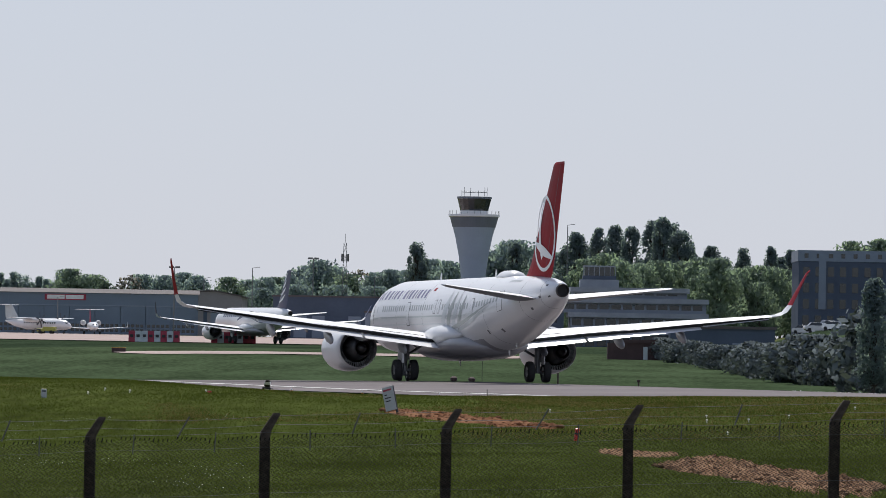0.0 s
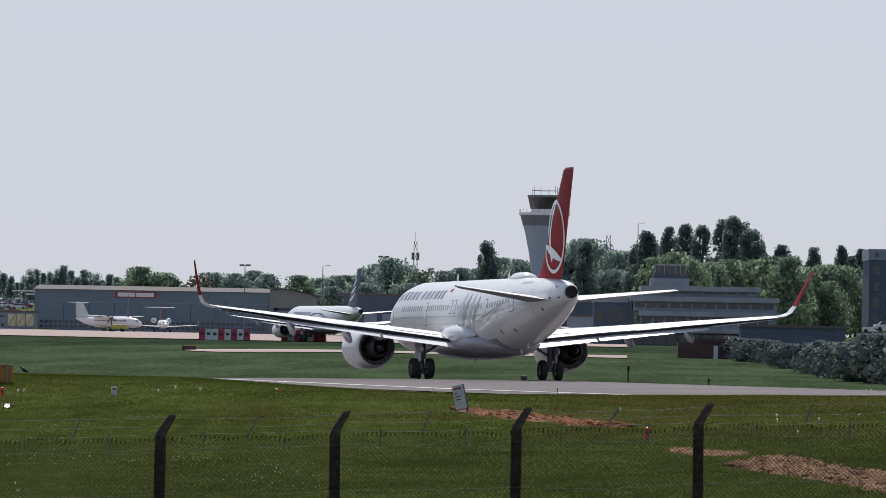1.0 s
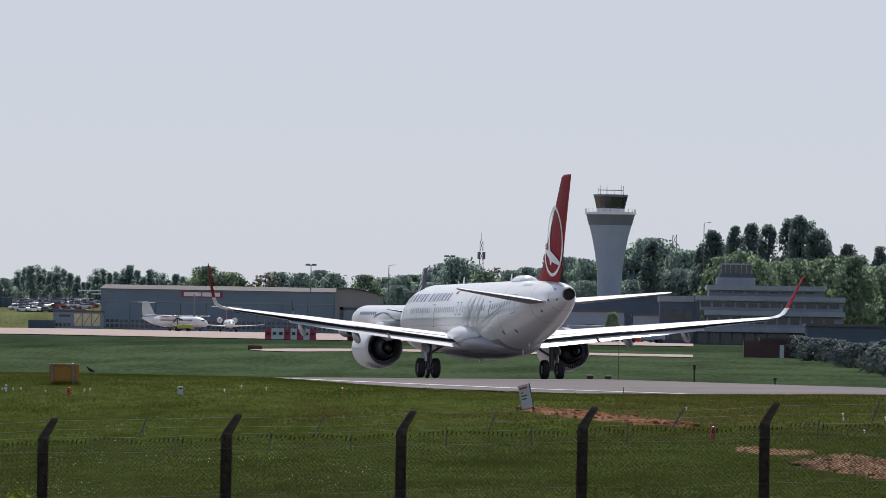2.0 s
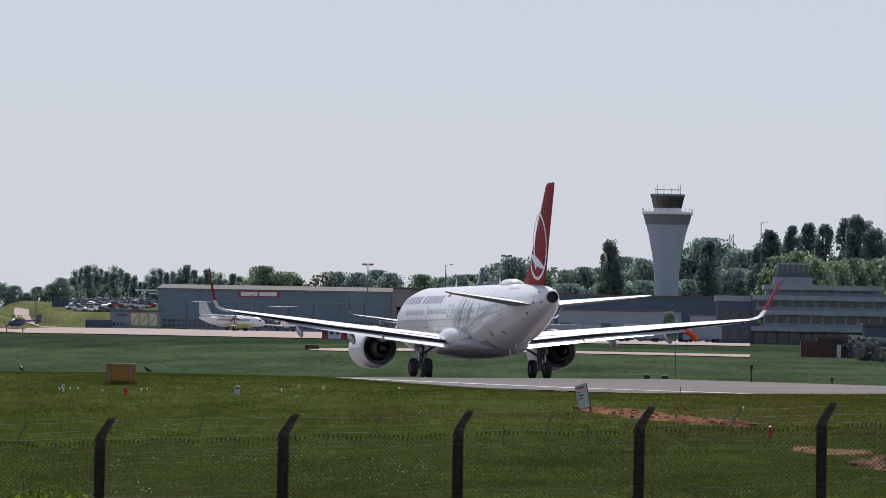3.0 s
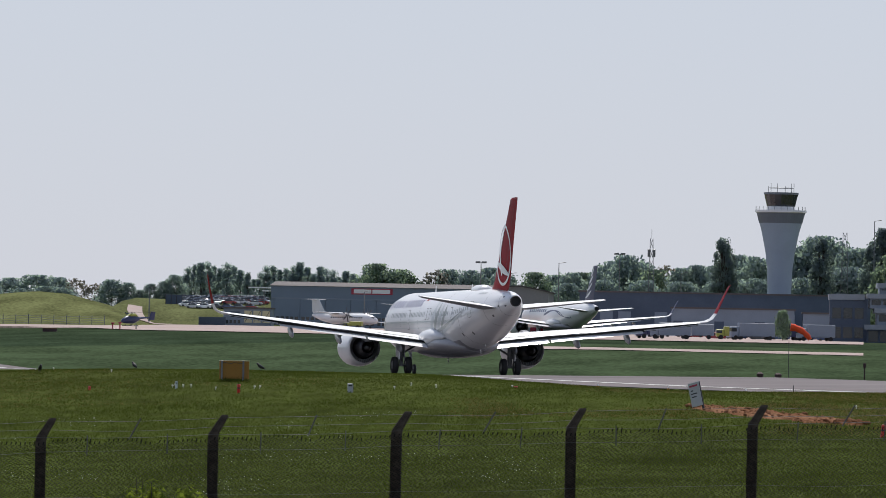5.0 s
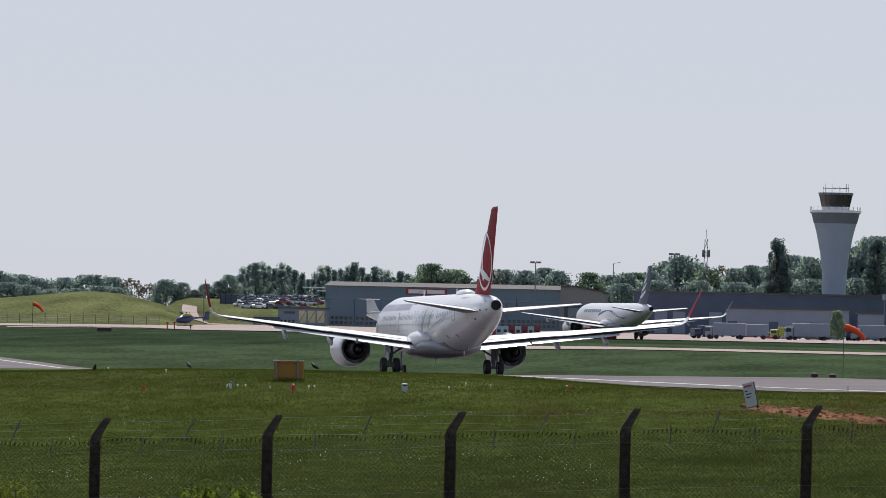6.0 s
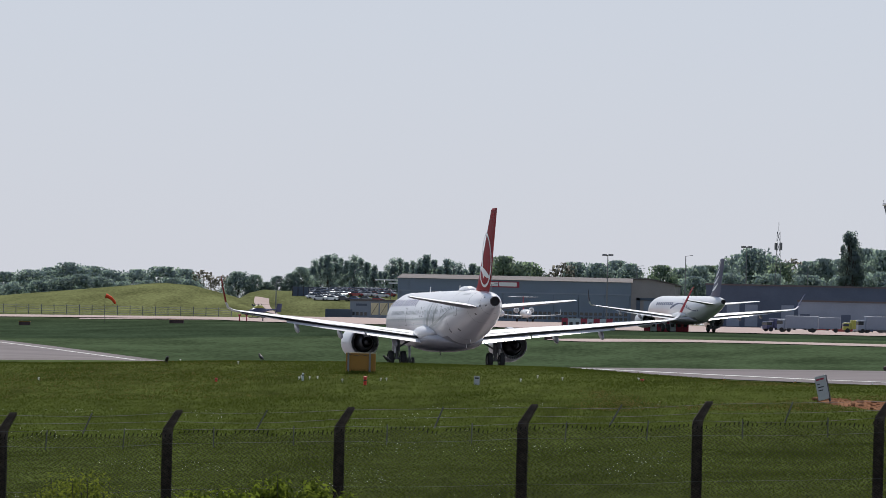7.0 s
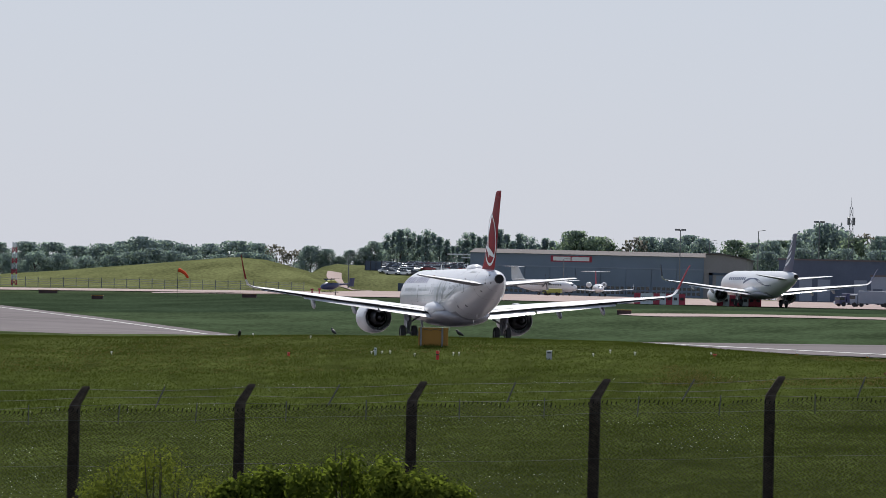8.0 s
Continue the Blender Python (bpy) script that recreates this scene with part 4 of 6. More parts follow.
old_terminal()
hut = empty("brick_hut", "dark brown hut with a pale door beyond the runway grass", "hut", standing(1.3, 1010, 0, -0.6))
bm = bmesh.new()
box(bm, 0, 8.2, 0, 4, 0, 2.9)
part("wall", bm, M_BRICKDARK, hut)
bm = bmesh.new()
box(bm, 2.2, 8.4, -0.25, 4.2, 2.9, 3.4)
part("roof", bm, M_BRICKDARK, hut)
bm = bmesh.new()
box(bm, 5.0, 5.6, -0.06, -0.01, 0.3, 2.4)
part("door", bm, M_PALE, hut)


def office_block():
    root = empty("office_block", "black-clad office block with a pale top storey of small windows", "office block", pose(63.6, 1300, 6.5))
    bm = bmesh.new()
    box(bm, 0, 40, 0, 25, -4, 12.6)
    part("wall", bm, M_SHED, root)
    bm = bmesh.new()
    box(bm, -0.15, 40.2, -0.15, 25, 12.62, 14.6)
    part("top_storey", bm, M_SHEDPALE, root)
    bm = bmesh.new()
    box(bm, 3.6, 4.9, -0.25, -0.02, 4, 14.0)
    part("stair_strip", bm, M_SHEDPALE, root)
    for k in range(17):
        bm = bmesh.new()
        box(bm, 1.0 + k * 2.2, 1.7 + k * 2.2, -0.2, -0.155, 13.2, 14.0)
        part("window", bm, M_GLASSDARK, root)
    for r in range(4):
        for k in range(17):
            bm = bmesh.new()
            box(bm, 0.8 + k * 2.2, 1.9 + k * 2.2, -0.08, -0.01, 1.2 + r * 2.9, 2.9 + r * 2.9)
            part("window", bm, M_GLASSDARK, root)


office_block()

# ---------- masts and lamps ----------
def lattice(name, label, m, h, w0, w1, mats, head=True):
    root = empty(name, label, "mast", m)
    seg = 8
    for k in range(seg):
        z0, z1 = h * k / seg, h * (k + 1) / seg
        a, b = w0 + (w1 - w0) * k / seg, w0 + (w1 - w0) * (k + 1) / seg
        bm = bmesh.new()
        cs = ((-1, -1), (1, -1), (1, 1), (-1, 1))
        for i in range(4):
            p, q = cs[i], cs[(i + 1) % 4]
            rod(bm, (p[0] * a, p[1] * a, z0), (p[0] * b, p[1] * b, z1), 0.09, n=4)
            rod(bm, (p[0] * a, p[1] * a, z0), (q[0] * b, q[1] * b, z1), 0.05, n=4)
            rod(bm, (q[0] * a, q[1] * a, z0), (p[0] * b, p[1] * b, z1), 0.05, n=4)
        part("section", bm, mats[k % len(mats)], root)
    if head:
        for ang in range(0, 360, 90):
            bm = bmesh.new()
            x, y = 0.95 * cos(radians(ang + 30)), 0.95 * sin(radians(ang + 30))
            box(bm, x - 0.2, x + 0.2, y - 0.2, y + 0.2, h * 0.78, h * 0.87, 0.05)
            part("antenna_panel", bm, M_STEEL, root)
        bm = bmesh.new()
        rod(bm, (0, 0, h), (0, 0, h + 2.4), 0.06, n=5)
        part("aerial", bm, M_STEEL, root)


M_MASTGREY = material("grey_mast_steel", (0.16, 0.17, 0.18), 0.6, 0.3, vary=0.15)
lattice("radio_mast", "grey lattice radio mast with antenna panels", pose(-26.1, 1900, 8.0), 22.0, 0.9, 0.35, (M_MASTGREY,))
lattice("radar_mast", "red and white lattice mast beside the service road", standing(-7.39, 1600, 0, 0.5), 9.5, 0.55, 0.4, (M_REDBLOCK, M_PALE), False)
lattice("pylon", "dark steel lattice pylon behind the trees", pose(24.5, 1900, 10), 22.5, 1.1, 0.5, (M_MASTGREY,), False)


def lamp_pole(az, top, d, flood):
    p = at(az, d)
    h = top - p.z
    root = empty("flood_lamp" if flood else "lamp_post", "tall grey lamp post with a ring of floodlights" if flood else "slim grey lamp post with a bent arm", "lamp post", pose(p.x, p.y, p.z))
    bm = bmesh.new()
    rod(bm, (0, 0, 0), (0, 0, h), 0.2, 0.1, 8)
    part("pole", bm, M_MASTGREY, root)
    if flood:
        for k in range(6):
            bm = bmesh.new()
            a = k * pi / 3
            box(bm, -0.35, 0.35, -0.2, 0.2, -0.25, 0.25, 0.05, m=pose(1.1 * cos(a), 1.1 * sin(a), h))
            rod(bm, (0, 0, h - 0.2), (1.1 * cos(a), 1.1 * sin(a), h), 0.06, n=5)
            part("floodlight", bm, M_MASTGREY, root)
    else:
        bm = bmesh.new()
        rod(bm, (0, 0, h), (1.3, 0, h + 0.25), 0.06, n=5)
        box(bm, 1.1, 1.9, -0.15, 0.15, h + 0.17, h + 0.32, 0.03)
        part("arm", bm, M_MASTGREY, root)


for az, top, d, fl in ((-2.133, 22.9, 1900, True), (-1.037, 25.8, 1900, True), (-1.517, 23.0, 1900, False), (0.97, 36.5, 1950, False), (1.21, 26.0, 1900, False), (-4.75, 15.0, 1990, False), (-1.9, 21.5, 2050, False), (-3.05, 14.5, 1890, False), (-0.55, 22, 2000, False)):
    lamp_pole(az, top, d, fl)

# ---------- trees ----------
# distance haze is put into these leaf colours too: lighter, blue-grey
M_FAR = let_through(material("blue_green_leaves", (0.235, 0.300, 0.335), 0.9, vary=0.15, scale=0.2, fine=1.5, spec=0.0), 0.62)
M_HEDGE = let_through(material("dark_hedge_leaves", (0.135, 0.160, 0.170), 0.8, vary=0.3, scale=0.5, fine=3, spec=0.0), 0.15)
KINDS = {
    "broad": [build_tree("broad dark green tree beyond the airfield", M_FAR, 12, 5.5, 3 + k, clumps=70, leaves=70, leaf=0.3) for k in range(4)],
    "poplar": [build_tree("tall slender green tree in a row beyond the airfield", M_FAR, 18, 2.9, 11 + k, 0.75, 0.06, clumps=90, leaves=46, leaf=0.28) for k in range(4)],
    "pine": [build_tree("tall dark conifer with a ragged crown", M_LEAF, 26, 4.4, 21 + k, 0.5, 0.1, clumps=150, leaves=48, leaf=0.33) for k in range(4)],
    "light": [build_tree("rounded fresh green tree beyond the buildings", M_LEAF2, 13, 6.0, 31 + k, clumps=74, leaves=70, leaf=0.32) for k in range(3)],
    "hedge": [build_tree("dark dense shrub beyond the runway", M_HEDGE, 6, 4.0, 51 + k, clumps=40, leaves=50, leaf=0.3) for k in range(2)],
    "bare": [build_tree("pale thinly leaved tree", material("pale_buds", (0.17, 0.16, 0.12), 0.8, vary=0.2, scale=0.3, fine=2), 11, 5.0, 41, clumps=30, leaves=26, leaf=0.3)],
}
SIZE = {"hedge": 6, "broad": 12, "poplar": 18, "pine": 26, "light": 13, "bare": 11}
USED = set()


def plant(kind, az, top, d, wide=1.0):
    """A tree whose top reaches the height top."""
    p = at(az, d)
    s = max(3.0, top - p.z) / SIZE[kind]
    src = rng.choice(KINDS[kind])
    m = pose(p.x, p.y, p.z, 0, 0, rng.uniform(0, 360))
    t = src if src not in USED and not USED.add(src) else copy_thing(src, m)
    t.matrix_basis = m @ Matrix.Diagonal((s * wide * rng.uniform(0.9, 1.1), s * wide * rng.uniform(0.9, 1.1), s, 1))


def hts(z1900, d):
    return EYE + (z1900 - EYE) * d / 1900


for az, z in ((-7.55, 15), (-7.3, 15.6), (-7.1, 15.3), (-6.9, 14.8), (-6.7, 15.3), (-6.52, 16.2), (-6.38, 17.2), (-6.2, 16.6), (-6.05, 15.6), (-5.85, 16.0), (-5.65, 16.8), (-5.5, 16.4)):
    plant("broad", az, hts(z, 2350), 2350 + rng.uniform(-40, 40), 1.3)
    plant("broad", az + 0.07, hts(z - 2.6, 2220), 2220, 1.2)
for az, z in ((-5.32, 16.3), (-5.18, 15.2), (-4.95, 14.5)):
    plant("bare", az, hts(z, 2300), 2300)
for az, z in ((-5.05, 16.2), (-4.92, 15.6), (-4.74, 15.4), (-4.62, 16.2), (-4.55, 17.8), (-4.83, 13.8)):
    plant("broad", az, hts(z, 2250), 2250, 1.1)
k = 0
for az in np.arange(-4.5, -2.75, 0.052):
    z = curve(az, ((-4.5, 20.5), (-4.42, 22.0), (-4.15, 21.4), (-3.97, 21.4), (-3.9, 19.0), (-3.78, 21.8), (-3.6, 20.8), (-3.4, 21.6), (-3.1, 21.7), (-2.95, 20.8), (-2.75, 20.0)))
    plant("poplar", float(az), hts(z + rng.uniform(-3.2, 0.6), 2350), 2350 + rng.uniform(-60, 60), 1.0)
for az, z, kd in ((-2.95, 21.5, "light"), (-2.78, 20.2, "light"), (-2.5, 20.3, "bare"), (-2.38, 20.6, "broad"), (-2.2, 20.4, "broad"), (-2.05, 21.3, "broad"), (-1.95, 20.3, "broad"), (-1.7, 20.2, "light"), (-1.55, 19.8, "broad"), (-1.42, 20.1, "broad"),
                  (-1.32, 20.5, "light"), (-1.2, 20.4, "broad"), (-1.08, 23.6, "broad"), (-0.97, 24.8, "broad"), (-0.88, 23.6, "broad"), (-0.76, 21.2, "light"), (-0.64, 22.4, "bare"), (-0.52, 21.8, "broad"), (-0.42, 22.4, "broad"), (-0.3, 22.8, "broad"), (-0.1, 25.8, "broad"), (0.02, 25.2, "broad"), (0.1, 24.8, "broad"), (0.4, 27.5, "broad"), (0.48, 29.5, "broad"), (0.58, 30.6, "broad"), (0.7, 28.6, "broad"), (0.82, 27.5, "broad"), (0.93, 28.3, "broad")):
    plant(kd, az, hts(z, 2150), 2150 + rng.uniform(-30, 30), 0.8 if kd == "broad" else 0.9)
for az, z in ((-1.45, 17.5), (-1.15, 18.5), (-0.85, 18.6), (-0.55, 18.5), (-0.25, 19), (0.0, 19.6), (0.15, 19), (0.38, 20), (0.6, 22), (0.8, 23), (1.0, 22)):
    plant("broad", az, hts(z, 2060), 2060, 1.1)
for az, z, w in ((-0.22, 30.2, 0.75), (-0.19, 27.5, 0.9), (0.56, 30.7, 0.7), (1.04, 32.9, 0.8), (0.97, 29.5, 0.8), (1.13, 29.8, 0.8), (1.22, 33.9, 0.7), (1.345, 35.7, 0.6), (1.475, 35.2, 0.62), (1.66, 36.4, 0.75), (1.72, 36.9, 0.7), (1.8, 36.4, 0.7), (1.87, 33.5, 0.9), (1.94, 31.0, 0.8), (2.11, 29.8, 0.8), (2.36, 29.8, 0.6), (2.58, 29.9, 0.6), (2.74, 29.4, 0.8), (2.2, 27.5, 0.9), (2.66, 27.5, 0.8), (3.35, 31.5, 1.0)):
    plant("pine", az, hts(z, 2000), 2000 + rng.uniform(-40, 40), w * 1.15)
for az, z in ((1.12, 26.5), (1.3, 28), (1.42, 25.5), (1.55, 25.5), (1.68, 26.4), (1.8, 26.0), (1.92, 26.5), (2.04, 27.4), (2.16, 26.2), (2.3, 24.5), (2.45, 25.4), (2.58, 25.2), (2.7, 24.6), (2.85, 25.0), (1.75, 22.0), (2.0, 22.0), (2.25, 21.0), (2.5, 21.0), (3.2, 32.2), (3.45, 32.5), (3.65, 32.0)):
    plant("light", az, hts(z, 1880), 1880 + rng.uniform(-40, 40), 0.75)
plant("light", 0.26, 9.5, 1480, 0.55)
for az, top, d, kd, w in ((3.40, 8.6, 640, "pine", 0.9), (3.52, 6.0, 650, "hedge", 1.2)):
    plant(kd, az, top, d, w)
for k in range(36):
    az = 1.72 + k * 0.057
    plant("hedge", az, curve(az, ((1.7, 3.0), (2.3, 3.0), (2.7, 3.4), (3.1, 3.7), (3.7, 4.4))) + rng.uniform(-0.9, 0.6), curve(az, ((1.7, 1010), (2.1, 940), (2.45, 870), (2.84, 790), (3.7, 740))) + rng.uniform(-6, 20), 1.3)
for kd in KINDS.values():
    for t in kd:
        if t not in USED:
            t.matrix_basis = pose(-190, 2300, 6)


# ---------- parked aircraft ----------
parked, p_hull, p_fin = build_airliner("parked_airliner", "white parked airliner with a navy and white striped tail", M_NAVY)
parked.matrix_basis = standing(-1.485, 1285, 17.0, 0.15) @ Matrix.Scale(1.1, 4)
bm = bmesh.new()
skin_band(bm, [(4 - k * 1.2, 178 - 22 * sin(k * 0.35), 4 + 2 * sin(k)) for k in range(14)], 0.012)
part("curved_stripe", bm, M_NAVY, p_hull)
for k in range(9):
    bm = bmesh.new()
    skin_patch(bm, 13 - k * 1.15, 12.25 - k * 1.15, 150, 165, 0.012)
    part("title_bar", bm, M_NAVY, p_hull)


def turboprop():
    root = empty("turboprop", "white high-winged turboprop airliner parked before the hangar", "airliner", standing(-3.20, 1880, -128, 0.15))
    bm = bmesh.new()
    secs = []
    for y, zc, r in ((11.3, 1.9, 0.1), (10.6, 2.0, 0.75), (9.2, 2.25, 1.2), (7.5, 2.35, 1.35), (-4, 2.35, 1.35), (-8, 2.75, 0.95), (-11.3, 3.2, 0.2)):
        secs.append([Vector((r * cos(2 * pi * k / 20), y, zc + r * sin(2 * pi * k / 20))) for k in range(20)])
    loft(bm, secs)
    part("fuselage", bm, M_WHITE, root, smooth=True)
    for sx in (-1, 1):
        bm = bmesh.new()
        blade(bm, ((0, 2.0, 2.6, 3.75, 0.15, 2, 0.02), (sx * 4.5, 2.0, 2.6, 3.8, 0.15, 2, 0.02), (sx * 12.3, 1.4, 1.4, 4.0, 0.13, 2, 0.02)))
        part("wing", bm, [M_WHITE, M_UNDER], root)
        bm = bmesh.new()
        loft(bm, [[Vector((sx * 4.05 + r * cos(2 * pi * k / 14), y, 3.45 + r * 1.1 * sin(2 * pi * k / 14))) for k in range(14)] for y, r in ((4.3, 0.15), (4.0, 0.4), (2.5, 0.55), (-0.5, 0.5), (-1.8, 0.15))])
        nac = part("engine_nacelle", bm, M_WHITE, root, smooth=True)
        for k in range(6):
            bm = bmesh.new()
            box(bm, -0.14, 0.14, -0.03, 0.03, 0.2, 1.95, 0.01, m=pose(sx * 4.05, 4.25, 3.45) @ Matrix.Rotation(k * pi / 3 + 0.2, 4, "Y") @ pose(0, 0, 0, 0, 0, 25))
            part("propeller_blade", bm, M_DARK, nac)
        bm = bmesh.new()
        rod(bm, (sx * 2.0, 0, 0.45), (sx * 1.2, 0, 1.3), 0.12)
        part("gear_leg", bm, M_STEEL, root)
        wheel(root, sx * 2.05, 0, 0.43, 0.43, 0.5)
        bm = bmesh.new()
        blade(bm, ((0, -9.6, 1.9, 7.3, 0.1, 0, 0), (sx * 3.65, -10.1, 1.0, 7.35, 0.1, 0, 0)))
        part("tailplane", bm, [M_WHITE, M_UNDER], root)
    bm = bmesh.new()
    blade(bm, ((0, -4.0, 7.0, 3.6, 0.02, 0, 0), (0, -7.0, 4.4, 4.2, 0.08, 0, 0), (0, -9.2, 2.4, 7.5, 0.09, 0, 0)), True)
    part("fin", bm, M_PALE, root)
    bm = bmesh.new()
    box(bm, -0.8, 0.8, 9.55, 10.4, 2.55, 2.95, 0.15)
    part("windscreen", bm, M_GLASSDARK, root)
    for sx in (-1, 1):
        for k in range(14):
            bm = bmesh.new()
            box(bm, sx * 1.32 - 0.05, sx * 1.32 + 0.05, 6.6 - k * 0.8, 6.95 - k * 0.8, 2.55, 2.95, 0.03)
            part("window", bm, M_GLASSDARK, root)
    wheel(root, 0, 8.7, 0.3, 0.3, 0.4)


turboprop()


def regional_jet():
    root = empty("regional_jet", "small white T-tailed regional jet with red markings facing the runway", "airliner", standing(-2.775, 1880, 186, 0.15))
    bm = bmesh.new()
    secs = []
    for y, zc, r in ((13.5, 1.75, 0.06), (12.8, 1.8, 0.5), (11.5, 1.95, 0.85), (9.5, 2.1, 1.1), (-6, 2.1, 1.1), (-10, 2.4, 0.75), (-13, 2.7, 0.2)):
        secs.append([Vector((r * cos(2 * pi * k / 20), y, zc + r * sin(2 * pi * k / 20))) for k in range(20)])
    loft(bm, secs)
    part("fuselage", bm, M_WHITE, root, smooth=True)
    bm = bmesh.new()
    box(bm, -0.62, 0.62, 11.3, 12.2, 2.25, 2.62, 0.12)
    part("windscreen", bm, M_GLASSDARK, root)
    for sx in (-1, 1):
        bm = bmesh.new()
        blade(bm, ((sx * 0.6, 2.2, 4.4, 1.35, 0.12, 2, 0.02), (sx * 4, -0.2, 2.4, 1.55, 0.12, 2, 0.02), (sx * 9.4, -2.9, 1.2, 2.0, 0.1, 1, 0.02)))
        part("wing", bm, [M_WHITE, M_UNDER], root)
        bm = bmesh.new()
        blade(bm, ((0, -2.9, 1.2, 2.0, 0.1, 0, 0), (0, -3.8, 0.6, 3.4, 0.1, 0, 0)), True)
        w = part("winglet", bm, M_WHITE, root)
        w.matrix_basis = pose(sx * 9.4, 0, 0)
        bm = bmesh.new()
        lathe(bm, ((0.35, -6.6), (0.6, -6.5), (0.72, -7.2), (0.68, -9.0), (0.45, -10.4), (0.3, -10.4), (0.5, -9.0), (0.5, -6.9), (0.0, -6.95)), "y", (sx * 1.95, 0, 3.0), 20)
        part("engine", bm, M_WHITE, root, smooth=True)
        bm = bmesh.new()
        blade(bm, ((0, -11.6, 2.0, 6.45, 0.1, 0, 0), (sx * 3.8, -12.6, 1.1, 6.5, 0.1, 0, 0)))
        part("tailplane", bm, [M_WHITE, M_UNDER], root)
        bm = bmesh.new()
        rod(bm, (sx * 2.05, -1.5, 0.4), (sx * 1.7, -1.5, 1.3), 0.1)
        part("gear_leg", bm, M_STEEL, root)
        wheel(root, sx * 2.05, -1.5, 0.4, 0.4, 0.5)
    bm = bmesh.new()
    blade(bm, ((0, -8.4, 4.6, 2.9, 0.08, 0, 0), (0, -11.3, 2.4, 6.6, 0.08, 0, 0)), True)
    part("fin", bm, M_REDBLOCK, root)
    bm = bmesh.new()
    rod(bm, (0, 9.8, 0.3), (0, 9.9, 1.2), 0.08)
    part("nose_leg", bm, M_STEEL, root)
    wheel(root, 0, 9.8, 0.3, 0.3, 0.35)


regional_jet()


def helicopter():
    root = empty("helicopter", "dark blue and yellow helicopter standing on the apron", "helicopter", standing(-4.885, 1600, 138, 0.2))
    bm = bmesh.new()
    loft(bm, [[Vector((w * cos(2 * pi * k / 16), y, zc + h * sin(2 * pi * k / 16))) for k in range(16)] for y, zc, w, h in ((3.1, 1.0, 0.1, 0.1), (2.7, 1.15, 0.6, 0.5), (1.6, 1.4, 0.8, 0.85), (-0.4, 1.45, 0.8, 0.9), (-1.6, 1.6, 0.5, 0.6), (-2.4, 1.75, 0.25, 0.3))])
    part("cabin", bm, M_NAVY, root, smooth=True)
    bm = bmesh.new()
    loft(bm, [[Vector((w * cos(2 * pi * k / 12), y, zc + h * sin(2 * pi * k / 12))) for k in range(12)] for y, zc, w, h in ((1.4, 2.2, 0.2, 0.1), (0.8, 2.35, 0.55, 0.4), (-0.9, 2.4, 0.5, 0.4), (-1.8, 2.1, 0.2, 0.15))])
    part("engine_cowl", bm, M_HIVIS, root, "yellow engine cowling", smooth=True)
    bm = bmesh.new()
    rod(bm, (0, -2.0, 1.75), (0, -6.2, 2.05), 0.24, 0.12, 10)
    part("tail_boom", bm, M_NAVY, root)
    bm = bmesh.new()
    blade(bm, ((0, -5.2, 1.6, 1.4, 0.15, 0, 0), (0, -5.7, 1.4, 3.3, 0.15, 0, 0)), True)
    part("tail_fin", bm, M_NAVY, root)
    bm = bmesh.new()
    rod(bm, (0, 0, 2.6), (0, 0, 3.1), 0.12)
    part("rotor_mast", bm, M_DARK, root)
    for k in range(4):
        bm = bmesh.new()
        box(bm, -0.13, 0.13, 0.2, 5.0, 3.05, 3.09, m=Matrix.Rotation(k * pi / 2 + 0.5, 4, "Z"))
        part("rotor_blade", bm, M_DARK, root)
    for sx in (-1, 1):
        bm = bmesh.new()
        rod(bm, (sx * 0.95, -1.3, 0.06), (sx * 0.95, 2.0, 0.06), 0.06)
        rod(bm, (sx * 0.95, 1.1, 0.06), (sx * 0.5, 1.1, 0.7), 0.05)
        rod(bm, (sx * 0.95, -0.7, 0.06), (sx * 0.5, -0.7, 0.7), 0.05)
        part("skid", bm, M_DARK, root)


helicopter()


# ---------- wind socks and markers across the runway ----------
socks = []


def windsock(az, d, top, size, turn, droop):
    p = at(az, d)
    root = empty("windsock", "orange windsock drooping from a slim dark pole", "windsock", pose(p.x, p.y, p.z, 0, 0, turn))
    h = top - p.z
    bm = bmesh.new()
    rod(bm, (0, 0, -0.3), (0, 0, h + 0.3 * size), 0.03 * size, n=6)
    part("pole", bm, M_DARK, root)
    bm = bmesh.new()
    rings = []
    x, z, r = 0.12, h, 0.42 * size
    for k in range(9):
        u = k / 8
        ang = radians(droop[0] + (droop[1] - droop[0]) * u)
        q = Vector((cos(ang), 0, -sin(ang)))
        up = Vector((sin(ang), 0, cos(ang)))
        rr_ = r * (1 - 0.4 * u) * (1 + 0.12 * sin(k * 2.2))
        rings.append([Vector((x, 0, z)) + up * (rr_ * cos(2 * pi * j / 14)) + Vector((0, 1, 0)) * (rr_ * sin(2 * pi * j / 14)) for j in range(14)])
        x, z = x + q.x * 0.34 * size, z + q.z * 0.34 * size
    loft(bm, rings, cap=False)
    socks.append(part("sock", bm, M_ORANGE, root, "orange fabric sock", smooth=True))


windsock(0.312, 640, 3.55, 0.78, 0, (8, 62))
windsock(-6.1, 1330, 8.1 * 1330 / 1500 - 0.2, 0.88, 0, (15, 70))
for az, d, h in ((0.088, 740, 0.85), (0.231, 736, 0.8)):
    root = empty("marker_light", "small rusty red marker light on a short post", "marker light", standing(az, d, 0, 0.1))
    bm = bmesh.new()
    rod(bm, (0, 0, -0.5), (0, 0, h * 0.5), 0.13)
    part("post", bm, M_BRICKDARK, root)
    bm = bmesh.new()
    lathe(bm, ((0.1, h * 0.45), (0.34, h * 0.6), (0.36, h * 0.95), (0.1, h * 1.15), (0, h * 1.15)), n=14)
    part("lamp_head", bm, M_BRICKDARK, root)
